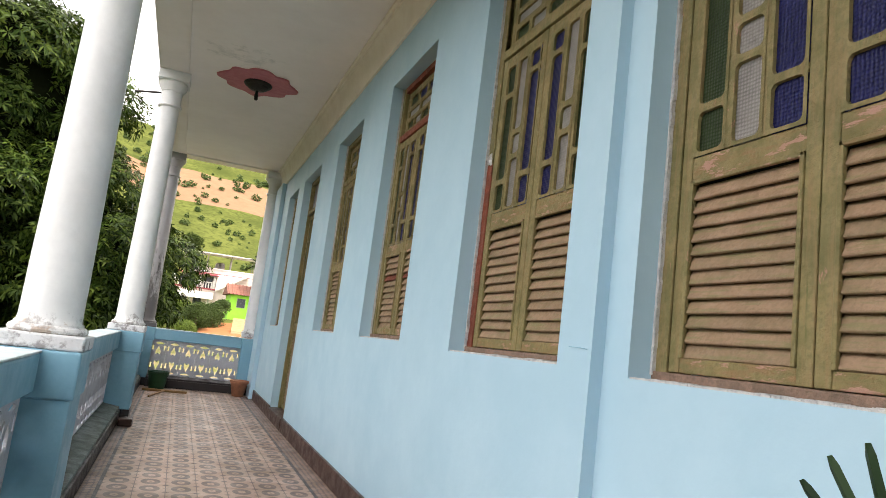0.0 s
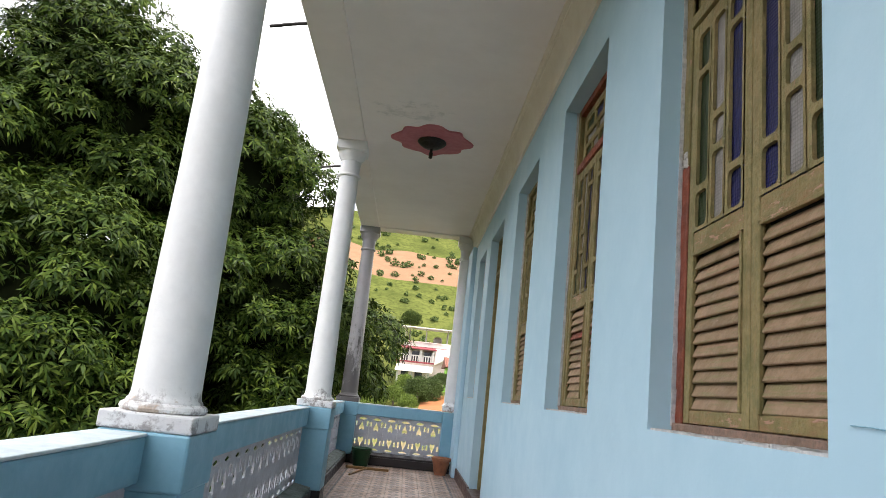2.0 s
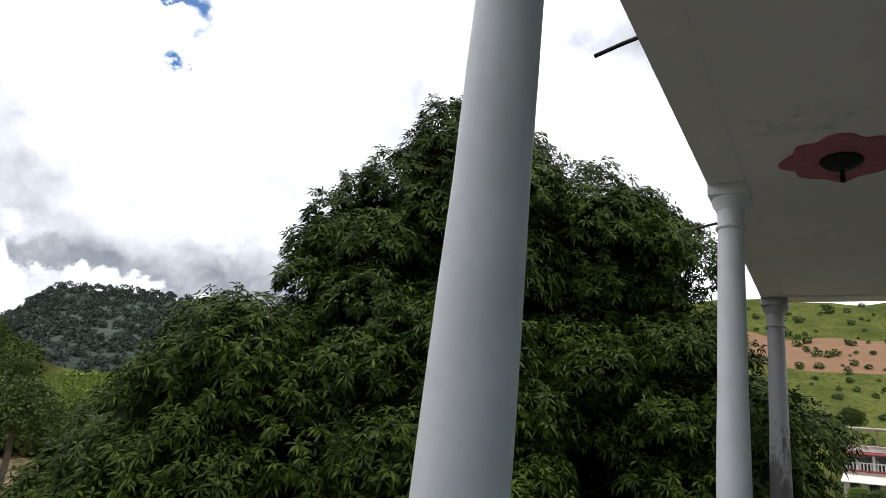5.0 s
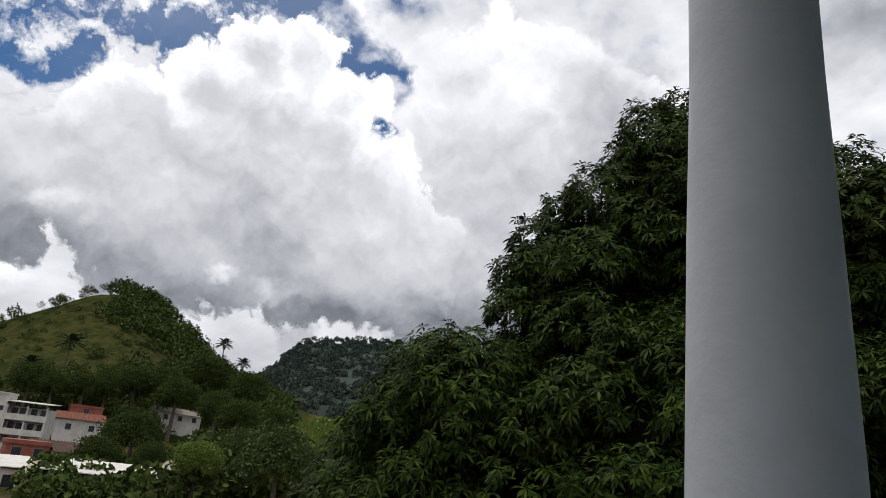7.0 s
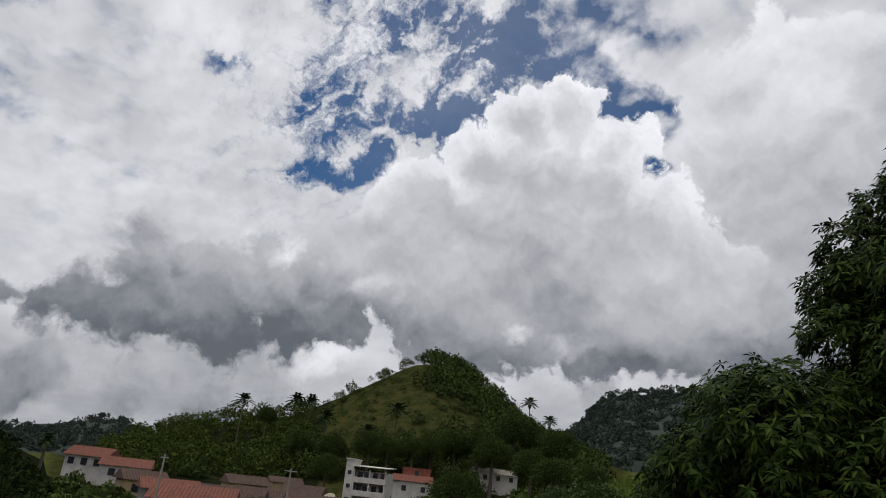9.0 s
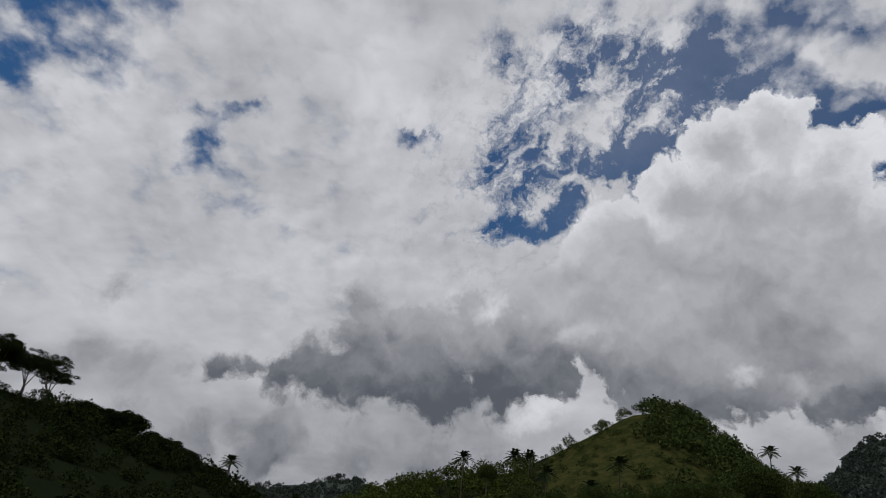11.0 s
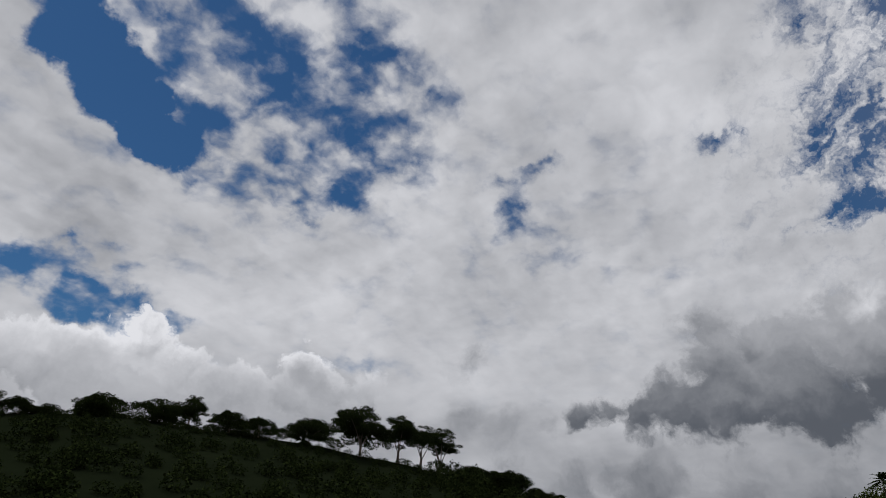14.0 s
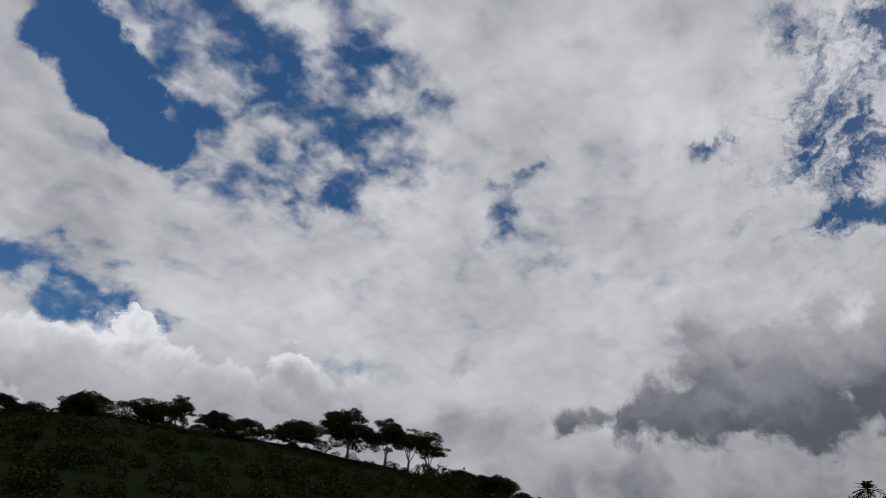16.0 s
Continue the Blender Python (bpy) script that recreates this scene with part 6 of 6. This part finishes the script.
steps = base("garden_steps", *spot(-5.1, 76), 174.9)
tagged(steps, "worn earth steps up the orange bank beside the cottage", "steps")
for k in range(9):
    part("tread", box(bmesh.new(), -0.9, 0.9, -0.35 * k - 0.36, -0.35 * k, -1.0, 0.15 + 0.2 * k, 0.02), STUCCO["ochre"], steps)
house("green_house", -6.3, 98, 9, 7, 1, "green", "gable", "lime green cottage with a red clay tile roof", turn=8, z=2.35, windows=3, storey=2.7)

# the town in the valley
GREYTIN = paint("weathered_sheet_roof", (0.30, 0.275, 0.235), 0.7, shade=(0.19, 0.17, 0.14), grain=(0.9, 0.4), fine=(5, 0.25), bump=0.0)
p = spot(80.7, 150)
block = base("apartment_block", p.x, p.y, -4.4, 80.7 + 180 - 14)
tagged(block, "white four-storey block with open balconies and a stair tower", "house")
part("rear_wall", box(bmesh.new(), -4.2, 2.6, -4.0, 1.2, -4.0, 8.6), STUCCO["white"], block)
part("stair_tower", box(bmesh.new(), 2.6, 4.3, -2.0, 3.4, -4.0, 10.6), STUCCO["white"], block)
part("tower_cap", box(bmesh.new(), 2.4, 4.5, -2.2, 3.6, 10.6, 10.8), STUCCO["white"], block)
part("end_wall", box(bmesh.new(), -4.3, -4.05, 1.2, 3.3, -4.0, 8.2), STUCCO["white"], block)
for s_ in range(4):
    zf = s_ * 2.6 - 1.6
    part("floor_slab", box(bmesh.new(), -4.4, 2.6, 1.2, 3.5, zf, zf + 0.2), STUCCO["white"], block)
    part("parapet", box(bmesh.new(), -4.4, 2.55, 3.35, 3.5, zf + 0.2, zf + 1.1), STUCCO["white"], block)
    for u in (-4.2, -0.9, 2.4):
        part("post", box(bmesh.new(), u - 0.14, u + 0.14, 3.2, 3.46, zf + 0.2, zf + 2.6), STUCCO["white"], block)
    for u in (-3.2, -1.6, 0.3, 1.6):
        part("window", box(bmesh.new(), u - 0.5, u + 0.5, 1.15, 1.26, zf + 1.0, zf + 2.2), DARKWIN, block)
    part("tower_window", box(bmesh.new(), 3.0, 3.8, 3.34, 3.45, zf + 1.4, zf + 2.2), DARKWIN, block)
bm = box(bmesh.new(), -4.8, 2.6, -4.2, 4.0, 8.8, 8.92)
for v in bm.verts:
    v.co.z += 0.5 - (v.co.y - 4.0) * 0.05
part("sheet_roof", bm, TINROOF, block)
house("row_house", 77.2, 175, 9.3, 7, 1, "white", "gable", "low white house with a dark clay roof", turn=6, z=0.2, windows=2, storey=3.2)
house("brick_shed", 77.0, 184, 7.0, 5, 1, "brick", "flat", "red brick shed behind the low white house", turn=6, z=4.0, windows=1, storey=2.4)
house("far_house", 70.8, 195, 11.5, 7, 1, "white", "gable", "small white house with a grey weathered roof among trees", turn=24, z=5.2, windows=3, roof=GREYTIN, storey=2.6)
house("tin_roof_house", 74.2, 72, 9.4, 7, 1, "grey", "shed", "grey house with a pale sheet metal roof", turn=-16, z=-5.6, windows=3, storey=3.2)
house("brown_roof_house", 88.1, 125, 10.0, 8, 1, "white", "gable", "long white house under a brown clay roof", turn=6, z=-5.6, windows=4, storey=3.0, roof=OLDTILE)
house("red_roof_house", 93.6, 105, 10.5, 9, 1, "ochre", "gable", "low ochre house with a broad red clay roof", turn=-8, z=-6.0, windows=4, storey=3.0)
house("yellow_house", 97.6, 128, 6.5, 7, 1, "ochre", "gable", "small ochre house with a brown clay roof", turn=14, z=-4.4, windows=2, storey=2.8, roof=OLDTILE)
house("edge_house", 101.2, 150, 7, 8, 1, "white", "gable", "white house with a red clay roof beside trees", turn=-20, z=-1.4, windows=3, storey=2.6)
house("hut", 87.2, 150, 6, 5, 1, "ochre", "gable", "small hut with a weathered clay roof", turn=10, z=-2.4, windows=1, storey=2.6, roof=OLDTILE)
house("pink_house", 82.2, 84, 7, 7, 1, "pink", "shed", "pink house with a sheet metal roof", turn=5, z=-5.8, windows=2, storey=2.8)
house("shop_house", 80.2, 108, 5.0, 7, 2, "brick", "flat", "red-painted two-storey house with dark windows", turn=5, z=-6.4, windows=2, storey=2.6)


def dish(az, r, z, size, turn):
    """A mesh satellite dish on a pole, tilted up."""
    p = spot(az, r)
    ob = base("satellite_dish", p.x, p.y, z, az + 180 + turn)
    tagged(ob, "large pale mesh satellite dish on a pole", "satellite dish", group="satellite dishes")
    part("pole", tube(bmesh.new(), [(0, 0, -5), (0, 0, 0)], 0.06, 8), STUCCO["grey"], ob)
    bowl = part("bowl", lathe(bmesh.new(), [(0.02, 0.0), (size * 0.5, size * 0.07), (size * 0.85, size * 0.2), (size, size * 0.29), (size * 0.985, size * 0.31), (size * 0.5, size * 0.09), (0.02, 0.02)], steps=28), DISH, ob, smooth=True)
    bowl.matrix_basis = pose(0, 0, 0, -42, 12, 0)
    arm = part("feed", tube(bmesh.new(), [(0, 0, 0), (0, 0, size * 0.8)], 0.03, 6), STUCCO["grey"], ob)
    arm.matrix_basis = pose(0, 0, 0, -42, 12, 0)


DISH = paint("dish_mesh", (0.40, 0.36, 0.27), 0.7, shade=(0.26, 0.23, 0.17), grain=(2, 0.3), bump=0.0)
dish(79.2, 74, -2.6, 1.0, -20)
dish(70.3, 70, -1.3, 0.95, 15)
dish(83.6, 130, -1.6, 1.2, -15)

for n, (az, r, w_, z, turn, key, roof_) in enumerate(((84.6, 118, 9, -5.2, 12, "ochre", OLDTILE), (91.0, 118, 10, -5.2, -10, "white", OLDTILE), (95.6, 118, 8, -5.0, 8, "grey", ROOFTILE), (98.8, 142, 8, -2.6, -6, "white", ROOFTILE), (90.2, 140, 7, -3.4, 16, "ochre", OLDTILE), (85.6, 138, 7, -4.0, -12, "grey", OLDTILE), (78.6, 128, 6, -5.0, 20, "white", OLDTILE))):
    house("cottage", az, r, w_, 7, 1, key, "gable", "single-storey cottage with a weathered clay tile roof", turn=turn, z=z, windows=2, storey=2.7, roof=roof_)


def utility_pole(az, r, height, turn):
    """A concrete power pole with a cross arm and insulators."""
    p = spot(az, r)
    ob = base("utility_pole", p.x, p.y, p.z, turn)
    tagged(ob, "grey concrete utility pole with a cross arm among the houses", "utility pole", group="utility poles")
    part("pole", tube(bmesh.new(), [(0, 0, -1), (0, 0, height)], 0.17, 10, 0.11), STUCCO["grey"], ob, smooth=True)
    part("cross_arm", box(bmesh.new(), -1.1, 1.1, -0.06, 0.06, height - 0.5, height - 0.36, 0.01), STUCCO["grey"], ob)
    for u in (-0.95, -0.35, 0.35, 0.95):
        part("insulator", lathe(bmesh.new(), [(0.05, height - 0.36), (0.06, height - 0.30), (0.04, height - 0.2), (0.02, height - 0.18)], u, 0, steps=10), DARKWIN, ob)


utility_pole(96.4, 96, 7.0, 30)
utility_pole(86.9, 110, 7.0, 60)


# ---- tiles of the veranda floor, each a piece ----
def tile_mesh(wx, wy, material):
    return mesh_of(box(bmesh.new(), 0.0008, wx - 0.0008, 0.0008, wy - 0.0008, -0.006, 0.0), "tile", material)


tile_me, border_me, left_me, strip_me = tile_mesh(TILE, TILE, TILE_MAT), tile_mesh(BORDER - 0.022, TILE, BORDER_MAT), tile_mesh(LEFT - 0.022, TILE, BORDER_MAT), tile_mesh(0.022, TILE, LINE)
rest = bmesh.new()
for j in range(int((END_Y - START_Y) / TILE) + 1):
    y = math.floor(START_Y / TILE) * TILE + j * TILE
    if y + TILE > END_Y + 0.02:
        continue
    near = 4.0 < y < 10.6
    for i in range(COUNT_X):
        x = BX0 + i * TILE
        if near:
            o = new("tile", tile_me)
            o.parent = floor_ob
            o.location = (x, y, random.uniform(-0.0006, 0.0006))
        else:
            box(rest, x + 0.0008, x + TILE - 0.0008, y + 0.0008, y + TILE - 0.0008, -0.006, 0.0)
    for me, x in ((border_me, FX1 - BORDER + 0.022), (strip_me, FX1 - BORDER), (left_me, FX0), (strip_me, BX0 - 0.022)):
        o = new("border_tile" if me is not strip_me else "border_strip", me)
        o.parent = floor_ob
        o.location = (x, y, 0)
far_tiles = part("tiles", rest, TILE_MAT, floor_ob)
tagged(far_tiles, "patterned cement tiles", kind="stuff")
